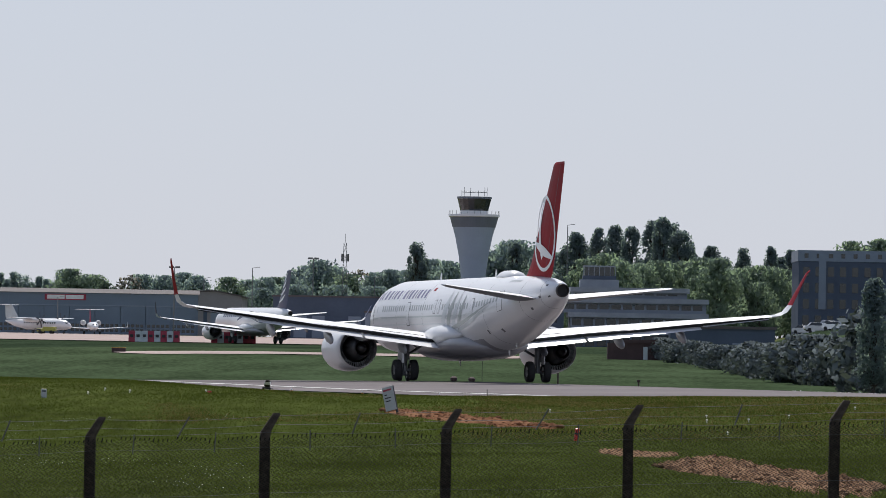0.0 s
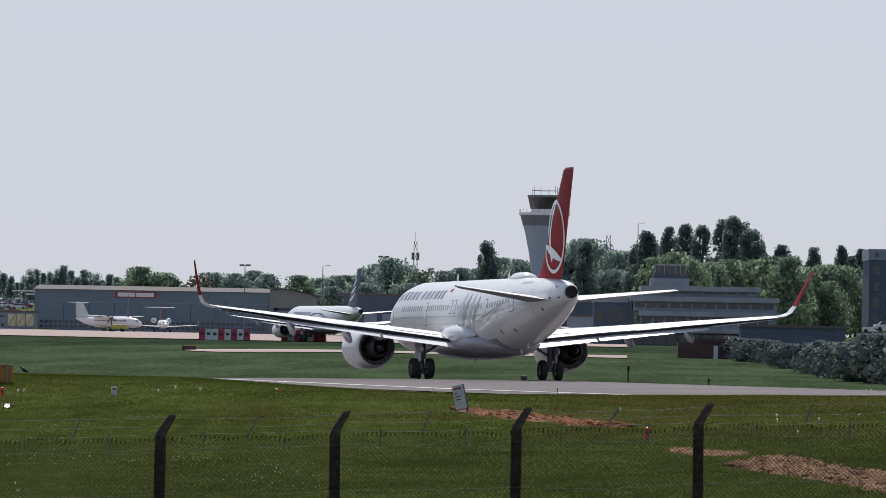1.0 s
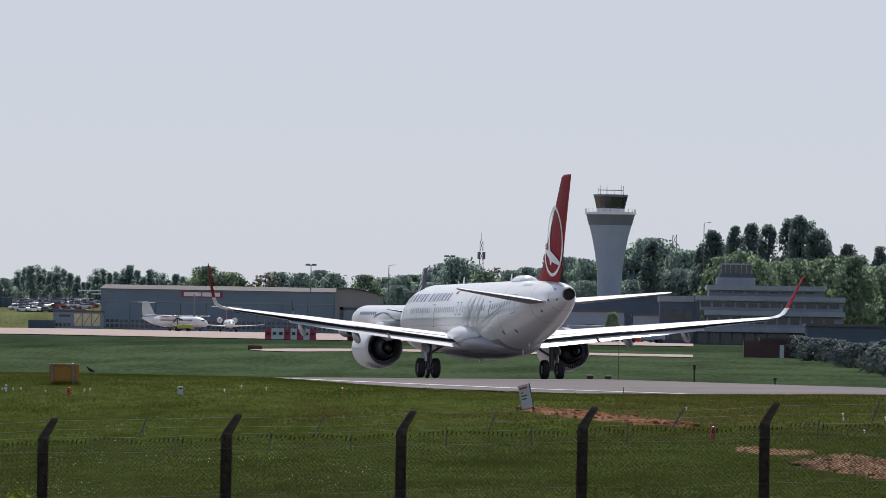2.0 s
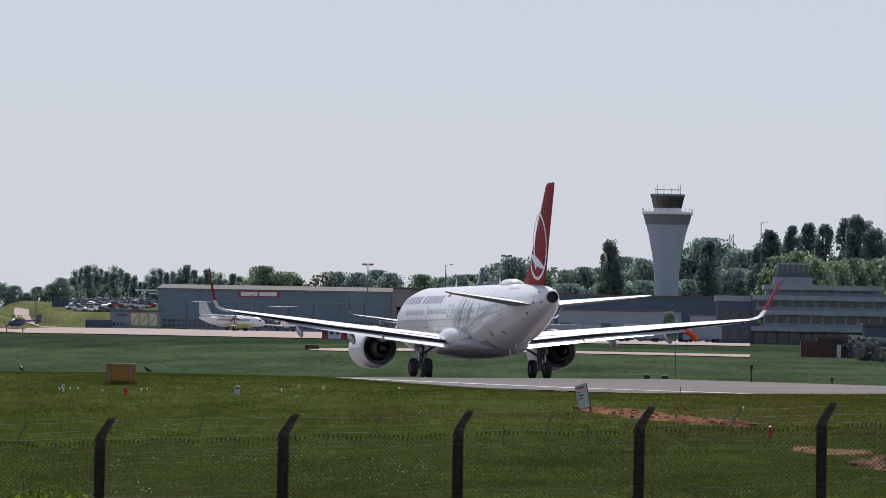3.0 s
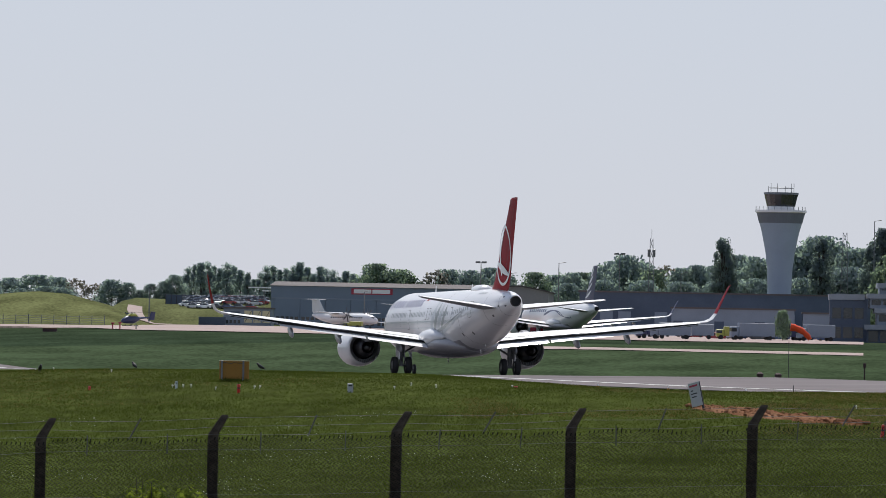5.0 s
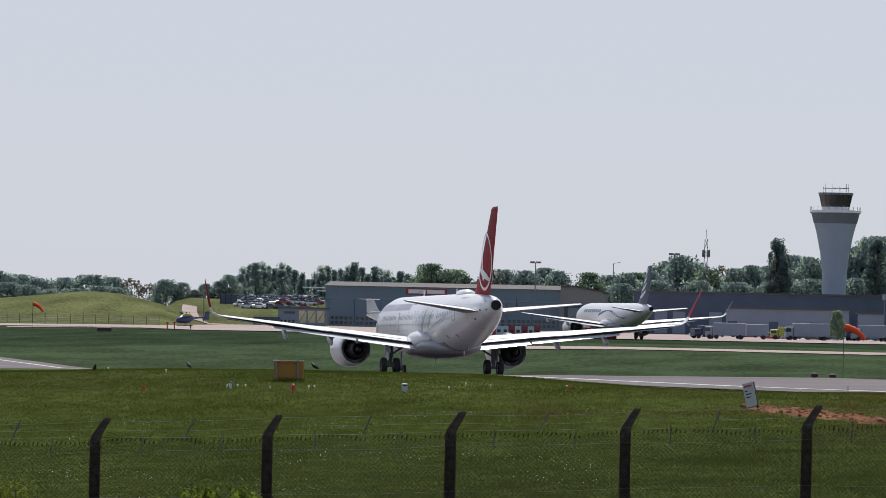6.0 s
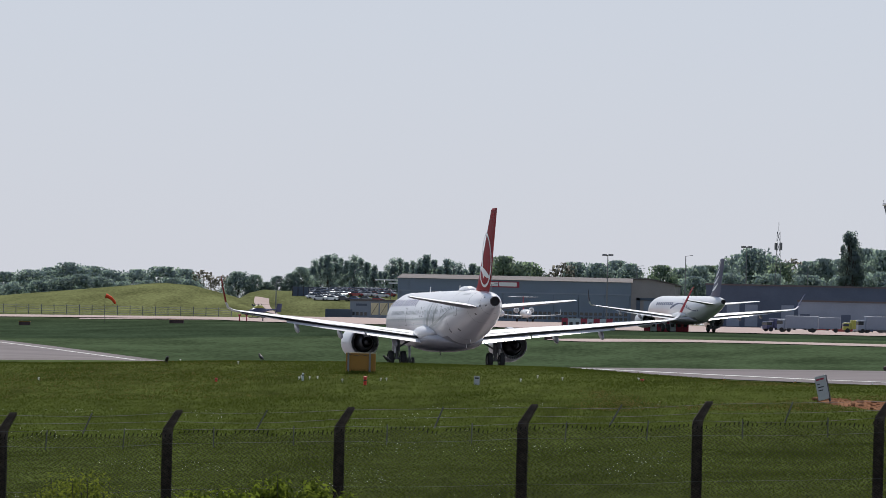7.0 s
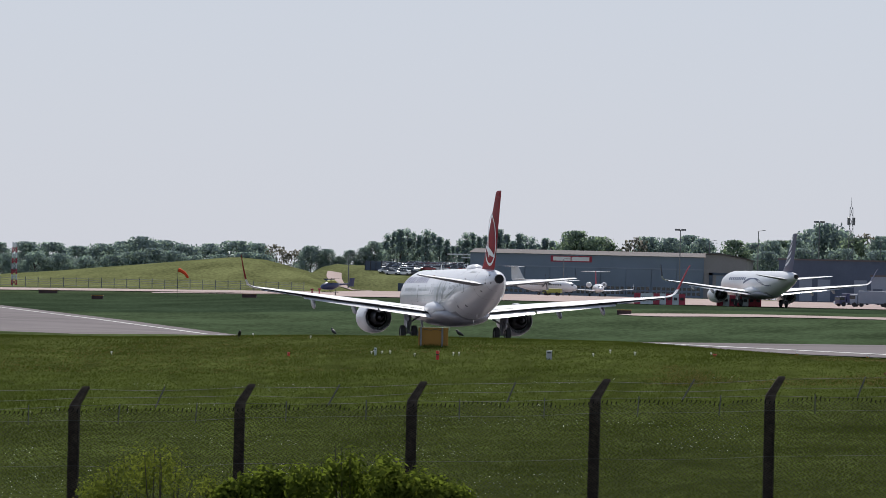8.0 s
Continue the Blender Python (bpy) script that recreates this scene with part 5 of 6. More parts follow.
for az, d, h, mat in ((-4.978, 1400, 1.4, M_REDBLOCK), (-5.035, 1402, 1.3, M_REDBLOCK), (-4.85, 1405, 0.8, M_DARK), (0.44, 640, 0.7, M_DARK), (0.912, 560, 1.9, M_BRICKDARK), (1.55, 520, 0.9, M_BRICKDARK)):
    root = empty("marker_post", "short " + ("red" if mat is M_REDBLOCK else "dark") + " marker post in the far grass", "marker post", standing(az, d))
    bm = bmesh.new()
    rod(bm, (0, 0, -0.4), (0, 0, h), 0.06 if d < 1000 else 0.12, n=8)
    part("post", bm, mat, root)
    bm = bmesh.new()
    box(bm, -0.12 - 0.2 * (d > 1000), 0.12 + 0.2 * (d > 1000), -0.1, 0.1, h * 0.85, h * 1.05, 0.03)
    part("cap", bm, mat, root)
for az, d, w in ((-2.563, 1030, 2.0), (-7.12, 1420, 3.6), (-6.73, 1300, 2.0), (-5.53, 1330, 2.6)):
    root = empty("timber_box", "low brown timber marker box in the far grass", "box", standing(az, d, 0, 0.05))
    bm = bmesh.new()
    box(bm, -w / 2, w / 2, -0.5, 0.5, -0.2, 0.55, 0.03)
    part("body", bm, M_BRICKDARK, root)
    bm = bmesh.new()
    box(bm, -w / 2 - 0.05, w / 2 + 0.05, -0.55, 0.55, 0.56, 0.66, 0.02)
    part("lid", bm, M_YELLOW, root)


# perimeter fence along the foot of the mound
p = at(-6.3, 1655)
perim = empty("perimeter_fence", "dark wire perimeter fence along the foot of the mound", "fence", pose(p.x, p.y, p.z))
line = [at(-7.5 + 0.1 * k, 1655) - p for k in range(25)]
for q in line:
    bm = bmesh.new()
    rod(bm, q - Vector((0, 0, 0.5)), q + Vector((0, 0, 2.3)), 0.09, n=5)
    part("post", bm, M_MASTGREY, perim)
for z in (0.4, 0.8, 1.2, 1.6, 2.0):
    bm = bmesh.new()
    for a, b in zip(line, line[1:]):
        rod(bm, a + Vector((0, 0, z)), b + Vector((0, 0, z)), 0.035, n=4)
    part("rail_wire", bm, M_MASTGREY, perim)

# runway edge lights
light_first = None
for n in (-24.0, 21.9, 23.6):
    for k in range(26):
        s = -170 + k * 15 + (7 if n > 23 else 0)
        q = Vector((CX - HS * s + HC * n, CY + HC * s + HS * n, runway_z(s, min(HALF, abs(n)))))
        if n > 0 and k % 2:
            continue
        if light_first is None:
            root = light_first = empty("runway_light", "small pale runway edge light at the pavement side", "runway light", pose(q.x, q.y, q.z), "runway edge lights")
            bm = bmesh.new()
            lathe(bm, ((0.06, -0.05), (0.06, 0.02), (0.04, 0.04), (0, 0.04)), n=10)
            part("base", bm, M_YELLOW, root)
            bm = bmesh.new()
            lathe(bm, ((0.03, 0.04), (0.035, 0.06), (0.03, 0.1), (0.015, 0.12), (0, 0.12)), n=10)
            part("lens", bm, M_WHITE, root)
        else:
            copy_thing(light_first, pose(q.x, q.y, q.z))


# ---------- the chain-link fence ----------
POSTS = [-21.0, -17.8, -14.74, -11.93, -9.01, -5.92, -2.97, 0.075, 3.148, 6.61, 9.7, 12.9]
post_data = None
for k, x in enumerate(POSTS):
    if post_data is None:
        post = part("fence_post", fence_post_mesh(), M_POST, fence)
        post_data = post.data
        post_data.materials[0] = M_POST
    else:
        post = new("fence_post", post_data)
        post.parent = fence
    post.matrix_basis = pose(x, 0, fence_z(x), 0, 0.6 * sin(k * 3.1), 5 * sin(k * 2.3))


def wire_tubes(paths, r, upright=True, mat=M_WIRE):
    """Thin three-sided tubes along each path, as one mesh."""
    vs, fs = [], []
    for path in paths:
        base = len(vs)
        for x, y, z in path:
            for k in range(3):
                a = 2 * pi * k / 3 + 0.5
                vs.append((x + r * cos(a), y + r * sin(a), z) if upright else (x, y + r * sin(a), z + r * cos(a)))
        for i in range(len(path) - 1):
            for k in range(3):
                a, b = base + 3 * i + k, base + 3 * i + (k + 1) % 3
                fs.append((a, b, b + 3, a + 3))
    me = bpy.data.meshes.new("wire")
    me.from_pydata(vs, [], fs)
    me.materials.append(mat)
    return me


CELL = 0.078
paths = []
n_str = int((POSTS[-1] - POSTS[0]) / CELL)
for i in range(n_str):
    x = POSTS[0] + (i + 0.5) * CELL
    sag = 0.02 * sin(x * 2.1) + 0.012 * sin(x * 5.3)
    zb = fence_z(x)
    path = []
    zz, side = 0.03, 1
    while zz < 1.83 + 0.01 * sin(x * 7):
        path.append((x + side * (CELL / 2 + 0.003) + 0.012 * sin(zz * 3 + x), -0.095 + 0.004 * side, zb + zz + sag))
        zz += CELL / 2
        side = -side
    path.append((path[-1][0] + 0.012, path[-1][1], path[-1][2] + 0.045))
    paths.append(path)
mesh_ob = new("chain_link_mesh", wire_tubes(paths, 0.0112))
mesh_ob.parent = fence
tagged(mesh_ob, "dark diamond chain-link mesh", kind="stuff")
for name, z, dx, dy in (("barbed_strand", 2.2, 0.17, 0), ("barbed_strand", 2.05, 0.09, 0), ("barbed_strand", 1.92, 0.02, -0.09), ("line_wire", 1.67, 0.0, -0.1), ("line_wire", 0.9, 0.0, -0.1)):
    pth = []
    for a, b in zip(POSTS, POSTS[1:]):
        for j in range(8):
            u = j / 8
            x = a + (b - a) * u
            pth.append((x + dx, dy, fence_z(x) + z - 0.05 * sin(pi * u) * (0.5 + 0.5 * sin(a * 3 + z * 9))))
    ob = new(name, wire_tubes([pth], 0.0038, False, M_WIREGREY))
    ob.parent = fence
for k, (a, b) in enumerate(zip(POSTS, POSTS[1:])):
    w = b - a
    bm = bmesh.new()
    x = a + w * (0.5 + 0.02 * sin(k * 5))
    lean = 0.17 + 0.05 * sin(k * 3)
    rod(bm, (x, 0, fence_z(x) + 1.86), (x + lean, 0, fence_z(x) + 2.22), 0.013, n=5)
    part("slanted_dropper", bm, M_WIREGREY, fence)
    for f in (0.26, 0.73):
        x = a + w * (f + 0.015 * sin(k * 7 + f))
        bm = bmesh.new()
        rod(bm, (x - 0.015 * sin(k * 4), -0.1, fence_z(x) + 1.6), (x + 0.01, -0.1, fence_z(x) + 1.94), 0.010, n=5)
        part("dropper", bm, M_WIREGREY, fence)

# ---------- bare soil in the near grass ----------
M_SOIL = material("red_brown_soil", (0.17, 0.070, 0.036), 0.95, vary=0.45, scale=0.8, fine=6, bump=0.8, spec=0.0, alt=(0.30, 0.165, 0.10))
M_SOIL2 = material("dry_brown_soil_and_straw", (0.14, 0.072, 0.042), 0.95, vary=0.6, scale=1.6, fine=7, bump=1.0, spec=0.0, alt=(0.31, 0.20, 0.13))
SOILS = []


def soil_patch(spine, mat, label, rough):
    """spine: (x, y, half width) points along a bare strip."""
    bm = bmesh.new()
    g = []
    n, c = 110, 22
    for i in range(n + 1):
        u = i / n * (len(spine) - 1)
        j = min(int(u), len(spine) - 2)
        x, y, w = (spine[j][k] + (spine[j + 1][k] - spine[j][k]) * (u - j) for k in range(3))
        w *= 1 + 0.45 * noise.noise((x * 2.3, y * 0.4, 7))
        SOILS.append((x, y, w))
        row = []
        for q in range(-c, c + 1):
            yy = y + w * q / c
            h = 0.04 + rough * (noise.noise((x * 5, yy * 2.2, 1)) + 0.8 * noise.noise((x * 13, yy * 6, 2)))
            edge_ = ease(1.0, 0.75, abs(q) / c) * ease(0, 0.06, i / n) * ease(1, 0.94, i / n)
            row.append(bm.verts.new((x + 0.1 * noise.noise((x * 2, yy, 4)), yy, ground_z(x, yy) - 0.05 + (h + 0.05) * edge_)))
        g.append(row)
    for p, q in zip(g, g[1:]):
        for j in range(2 * c):
            bm.faces.new((p[j], p[j + 1], q[j + 1], q[j]))
    tagged(part("bare_soil", bm, mat), label, "soil", kind="structure")


soil_patch(((-1.7, 206, 0.6), (-0.9, 204.5, 2.2), (0.5, 202, 2.8), (1.6, 199.5, 2.4), (2.8, 197.5, 1.8), (3.2, 197, 0.4)), M_SOIL, "strip of bare red-brown soil in the grass", 0.05)
soil_patch(((5.0, 168, 0.8), (5.5, 167, 5.0), (6.1, 166, 12), (6.8, 163, 16), (7.4, 156, 12.0), (8.1, 150, 7), (8.6, 147, 4), (8.9, 146, 1)), M_SOIL2, "patch of dry brown soil and straw behind the fence", 0.10)
soil_patch(((3.9, 182, 0.8), (4.4, 181, 2.6), (5.2, 179, 2.8), (5.9, 179, 1.0)), M_SOIL2, "small patch of dry brown soil behind the fence", 0.05)


def on_soil(x, y):
    if not -2.2 < x < 10.5:
        return False
    return any(abs(x - a) < 0.06 and abs(y - b) < w * 0.78 for a, b, w in SOILS)


# ---------- grass blades of the near field ----------
def blade_material(name, ramp_colours, rough=0.6):
    m = bpy.data.materials.new(name)
    m.use_nodes = True
    nt = m.node_tree
    b = nt.nodes["Principled BSDF"]
    b.inputs["Roughness"].default_value = rough
    b.inputs["Specular IOR Level"].default_value = 0.0
    geo = nt.nodes.new("ShaderNodeNewGeometry")
    tc = nt.nodes.new("ShaderNodeTexCoord")
    nz = nt.nodes.new("ShaderNodeTexNoise")
    nz.inputs["Scale"].default_value = 0.22
    nz.inputs["Detail"].default_value = 6
    nt.links.new(tc.outputs["Object"], nz.inputs["Vector"])
    mp = nt.nodes.new("ShaderNodeMath")
    mp.operation = "MULTIPLY_ADD"
    mp.inputs[1].default_value = 0.14
    nt.links.new(geo.outputs["Random Per Island"], mp.inputs[0])
    sc = nt.nodes.new("ShaderNodeMath")
    sc.operation = "MULTIPLY_ADD"
    sc.inputs[1].default_value, sc.inputs[2].default_value = 1.5, -0.35
    nt.links.new(nz.outputs["Fac"], sc.inputs[0])
    nt.links.new(sc.outputs[0], mp.inputs[2])
    ramp = nt.nodes.new("ShaderNodeValToRGB")
    els = ramp.color_ramp.elements
    while len(els) < len(ramp_colours):
        els.new(0.5)
    for e, (p, c) in zip(els, ramp_colours):
        e.position, e.color = p, (*c, 1)
    nt.links.new(mp.outputs[0], ramp.inputs[0])
    nt.links.new(ramp.outputs[0], b.inputs["Base Color"])
    return m


M_BLADE = let_through(blade_material("grass_blades", ((0.0, (0.033, 0.044, 0.010)), (0.4, (0.045, 0.059, 0.014)), (0.75, (0.055, 0.069, 0.018)), (1.0, (0.074, 0.083, 0.028))), 0.8), 0.5)


def grass(name, label, mat, count, seed, a0, a1, d0, d1, patchy=False):
    r = np.random.RandomState(seed)
    az = np.radians(r.uniform(a0, a1, count))
    u = r.uniform(0, 1, count)
    d = d0 + (d1 - d0) * u ** 1.15
    x, y = d * np.sin(az), d * np.cos(az)
    vs, fs = [], []
    k = 0
    for i in range(count):
        s, n = along(x[i], y[i])
        if n > -HALF - 0.3 or (i % 9 and on_soil(x[i], y[i])):
            continue
        if patchy and noise.noise((x[i] * 0.22, y[i] * 0.10, 2.5)) < 0.08:
            continue
        z = ground_z(x[i], y[i]) - 0.01
        tall = 0.026 + 0.024 * r.rand() + 0.05 * max(0, noise.noise((x[i] * 0.35, y[i] * 0.12, 5)))
        for j in range(3):
            a = r.uniform(0, 6.28)
            w = 0.006 + 0.006 * r.rand() + 0.00004 * d[i]
            px, py = x[i] + r.normal(0, 0.4), y[i] + r.normal(0, 0.6)
            lx, ly = r.normal(0, 0.035), r.normal(0, 0.035)
            ca, sa = cos(a) * w, sin(a) * w
            vs += [(px - ca, py - sa, z), (px + ca, py + sa, z), (px + lx, py + ly, z + tall * r.uniform(0.6, 1.1))]
            fs.append((k, k + 1, k + 2))
            k += 3
    me = bpy.data.meshes.new(name)
    me.from_pydata(vs, [], fs)
    me.materials.append(mat)
    tagged(new(name, me), label, "grass", kind="stuff")


grass("grass", "uneven green grass of the near field", M_BLADE, 330000, 4, -8.6, 4.6, 117, 330)
M_STRAW = let_through(blade_material("dry_grass_blades", ((0.0, (0.10, 0.085, 0.03)), (0.5, (0.15, 0.12, 0.05)), (1.0, (0.22, 0.18, 0.09))), 0.9), 0.2)
grass("dry_grass", "patches of dry straw-coloured grass near the runway", M_STRAW, 80000, 9, -2.2, 4.6, 200, 330, True)
grass("dry_grass", "thin dry straw-coloured grass beside the bare soil", M_STRAW, 26000, 15, 0.2, 4.6, 190, 300)
grass("dry_grass", "scattered patches of dry straw-coloured grass", M_STRAW, 9000, 12, -8.6, -3.0, 215, 300, True)


# ---------- clods on the bare soil, daisies ----------
def clods(label, mat, spots, count, seed):
    r = random.Random(seed)
    bm = bmesh.new()
    for k in range(count):
        x, y, w = r.choice(spots)
        x, y = x + r.uniform(-0.1, 0.1), y + r.uniform(-0.85, 0.85) * w
        q = 0.02 + 0.055 * r.random() ** 2
        vs = bmesh.ops.create_icosphere(bm, subdivisions=1, radius=q)["verts"]
        for v in vs:
            v.co = Vector((x, y, ground_z(x, y) + 0.05)) + Vector((v.co.x * 1.4, v.co.y, v.co.z * 0.8)) * r.uniform(0.65, 1.3)
    tagged(part("soil_clods", bm, mat), label, "soil", kind="stuff")


clods("loose red-brown clods lying on the bare soil strip", M_SOIL, SOILS[:111], 220, 3)
clods("loose brown clods and stones on the dry soil", M_SOIL2, SOILS[111:222], 420, 6)

M_DAISY = material("white_petals", (0.50, 0.51, 0.48), 0.8, vary=0.08)


def daisies(count, seed):
    r = random.Random(seed)
    vs, fs = [], []
    while len(fs) < count:
        az, d = radians(r.uniform(-8.4, -1.5)), r.uniform(124, 205)
        x, y = d * sin(az), d * cos(az)
        if noise.noise((x * 0.30, y * 0.10, 11)) < 0.16:
            continue
        z, q, k = ground_z(x, y) + 0.025 + 0.02 * r.random(), 0.0045 + 0.004 * r.random(), len(vs)
        vs += [(x - q, y - q, z), (x + q, y - q, z), (x + q, y + q, z + q), (x - q, y + q, z + q)]
        fs.append((k, k + 1, k + 2, k + 3))
    me = bpy.data.meshes.new("daisies")
    me.from_pydata(vs, [], fs)
    me.materials.append(M_DAISY)
    tagged(new("daisies", me), "tiny white daisies sprinkled in patches through the grass", "flowers", kind="stuff")


daisies(1300, 8)


# ---------- boards, markers and birds on the near grass ----------
p = Vector((-16.5, 232.0, ground_z(-16.5, 232)))
board = empty("sign_board", "back of an ochre sign board on two grey posts", "sign board", pose(p.x, p.y, p.z, 0, 0, 4))
bm = bmesh.new()
box(bm, -0.48, 0.48, 0, 0.09, 0.08, 0.66, 0.015)
part("panel", bm, M_YELLOW, board)
for x in (-0.40, 0.29):
    bm = bmesh.new()
    box(bm, x - 0.03, x + 0.03, -0.06, 0.0, -0.2, 0.68, 0.008)
    part("post", bm, M_STEEL, board)
bm = bmesh.new()
for a, b in ((-0.4, -0.05), (-0.05, 0.29)):
    rod(bm, (a, -0.03, 0.62), (b, -0.03, 0.575), 0.008, n=5)
part("cable", bm, M_DARK, board)
bm = bmesh.new()
box(bm, -0.49, 0.49, -0.005, 0.095, 0.662, 0.685)
part("rim", bm, M_CREAM, board)

r_t = random.Random(14)
vs, fs = [], []
for k in range(520):
    x, y = r_t.gauss(0, 0.42), r_t.gauss(-0.15, 0.2)
    q, h, k3 = 0.008, r_t.uniform(0.06, 0.2) * (1 - 0.5 * min(1, abs(x))), len(vs)
    vs += [(x - q, y, -0.02), (x + q, y, -0.02), (x + r_t.gauss(0, 0.05), y + r_t.gauss(0, 0.05), h)]
    fs.append((k3, k3 + 1, k3 + 2))
me = bpy.data.meshes.new("grass_tuft")
me.from_pydata(vs, [], fs)
me.materials.append(M_BLADE)
tuft = tagged(new("grass_tuft", me), "uncut dark grass tuft round the sign board's posts", "grass")
tuft.matrix_basis = pose(p.x, p.y, p.z)

p = Vector((-1.4, 204.0, ground_z(-1.4, 204)))
sign = empty("notice_sign", "leaning white notice board with a red heading on one post", "sign", pose(p.x, p.y, p.z, 0, -14, -32))
bm = bmesh.new()
box(bm, -0.18, 0.18, -0.012, 0.012, 0.12, 0.80, 0.004)
part("panel", bm, M_SILVER, sign)
bm = bmesh.new()
box(bm, 0.13, 0.19, 0.014, 0.06, -0.1, 0.80, 0.006)
part("post", bm, M_DARK, sign)
bm = bmesh.new()
box(bm, -0.14, 0.12, -0.018, -0.013, 0.68, 0.73)
part("heading_bar", bm, M_REDBLOCK, sign)
for k, w in enumerate((0.08, 0.2, 0.16)):
    bm = bmesh.new()
    box(bm, -0.12, -0.12 + w, -0.018, -0.013, 0.56 - k * 0.09, 0.59 - k * 0.09)
    part("text_bar", bm, M_DARK, sign)

M_REDPOST = material("bright_red_plastic", (0.55, 0.02, 0.01), 0.4, vary=0.1, scale=5)


def marker(x, y, w, h, mat, label, lean=0.0, bars=False, name="marker_post"):
    root = empty(name, label, "marker post", pose(x, y, ground_z(x, y), 0, lean, 8))
    bm = bmesh.new()
    lathe(bm, ((0, -0.05), (w * 0.42, -0.05), (w * 0.42, h * 0.75), (w * 0.5, h * 0.78), (w * 0.5, h * 0.96), (w * 0.3, h), (0, h)), n=14) if not bars else box(bm, -w / 2, w / 2, -0.03, 0.03, -0.05, h, 0.008)
    part("body", bm, mat, root)
    bm = bmesh.new()
    if bars:
        box(bm, -w * 0.35, w * 0.35, -0.036, -0.031, h * 0.68, h * 0.84)
    else:
        lathe(bm, ((w * 0.44, h * 0.5), (w * 0.46, h * 0.52), (w * 0.46, h * 0.6), (w * 0.44, h * 0.62)), n=14)
    part("text_bar" if bars else "band", bm, M_DARK, root)


marker(3.5, 189, 0.13, 0.33, M_REDPOST, "bright red plastic marker post beside the bare soil", 8)
marker(-15.6, 221.4, 0.12, 0.28, M_REDPOST, "short red marker post in the grass")
marker(-20.7, 227.1, 0.10, 0.13, M_REDPOST, "very short red marker post in the grass")
marker(-7.1, 221, 0.13, 0.09, M_REDPOST, "low red marker in the grass")
marker(-12.1, 220, 0.17, 0.27, M_SILVER, "small white marker board with a grey text bar", 0, True, "marker_board")
marker(-17.9, 226.3, 0.07, 0.24, M_PALE, "narrow white marker stake in the grass", 0, True, "marker_board")
marker(1.62, 262, 0.03, 0.28, M_DARK, "thin dark stake at the runway edge")

M_CAP = material("white_mushroom", (0.75, 0.73, 0.68), 0.7, vary=0.06)
MUSH = ((-4.532, 229), (-4.470, 228), (-4.407, 228), (-4.211, 225), (-3.907, 225), (-3.863, 225), (-5.037, 251), (-2.800, 222), (-2.667, 225), (-2.470, 223), (-1.867, 222),
        (0.853, 208), (2.090, 207), (2.095, 203), (2.262, 194), (2.425, 204), (2.742, 207), (3.263, 211), (-6.607, 230), (-4.553, 228), (-5.494, 265))
first_m = None
for k, (az, d) in enumerate(MUSH):
    q = at(az, d, 0.03)
    if first_m is None:
        root = first_m = empty("mushroom", "small white mushroom in the grass", "mushroom", pose(q.x, q.y, q.z), "mushrooms")
        bm = bmesh.new()
        lathe(bm, ((0, 0.04), (0.034, 0.04), (0.037, 0.05), (0.028, 0.066), (0.01, 0.075), (0, 0.075)), n=12)
        part("cap", bm, M_CAP, root)
        bm = bmesh.new()
        rod(bm, (0, 0, -0.03), (0, 0, 0.05), 0.014)
        part("stem", bm, M_CAP, root)
    else:
        copy_thing(first_m, pose(q.x, q.y, q.z, 0, 8 * sin(k), 40 * k))

M_CROW = material("black_feathers", (0.012, 0.012, 0.014), 0.5, vary=0.2, scale=20)


def crow(x, y, turn):
    root = empty("crow", "black crow standing in the grass", "bird", pose(x, y, ground_z(x, y) + 0.03, 0, 0, turn), "crows")
    bm = bmesh.new()
    loft(bm, [[Vector((r * cos(2 * pi * k / 10), yy, z + r * 1.1 * sin(2 * pi * k / 10))) for k in range(10)] for yy, z, r in ((0.12, 0.20, 0.015), (0.10, 0.18, 0.05), (0.03, 0.14, 0.07), (-0.06, 0.10, 0.05), (-0.14, 0.06, 0.02))])
    part("body", bm, M_CROW, root, smooth=True)
    bm = bmesh.new()
    bmesh.ops.create_icosphere(bm, subdivisions=2, radius=0.042, matrix=pose(0, 0.11, 0.225))
    rod(bm, (0, 0.14, 0.225), (0, 0.205, 0.215), 0.014, 0.003, 6)
    part("head", bm, M_CROW, root, smooth=True)
    for sx in (-1, 1):
        bm = bmesh.new()
        rod(bm, (sx * 0.025, 0, 0.09), (sx * 0.03, 0.01, -0.04), 0.006, n=5)
        part("leg", bm, M_DARK, root)


for x, y, tn in ((-22.0, 259, 40), (-17.2, 255, 100), (-24.7, 251.8, 200)):
    crow(x, y, tn)

# magpie in flight
magpie = empty("magpie", "black and white magpie flying low over the grass", "bird")
M_MAGWHITE = material("white_feathers", (0.75, 0.75, 0.74), 0.6, vary=0.08, scale=20)
bm = bmesh.new()
loft(bm, [[Vector((r * cos(2 * pi * k / 12), y, r * sin(2 * pi * k / 12))) for k in range(12)] for y, r in ((0.14, 0.012), (0.12, 0.032), (0.07, 0.036), (0.0, 0.055), (-0.06, 0.04), (-0.1, 0.02))])
for f in bm.faces:
    c = f.calc_center_median()
    f.material_index = 1 if c.z < -0.012 and -0.06 < c.y < 0.05 else 0
part("body", bm, [M_CROW, M_MAGWHITE], magpie, smooth=True)
bm = bmesh.new()
loft(bm, [[Vector((-w, y, 0.004)), Vector((w, y, 0.004)), Vector((w, y, -0.004)), Vector((-w, y, -0.004))] for y, w in ((-0.08, 0.02), (-0.2, 0.035), (-0.31, 0.012))])
part("tail", bm, M_CROW, magpie)
mag_wings = []
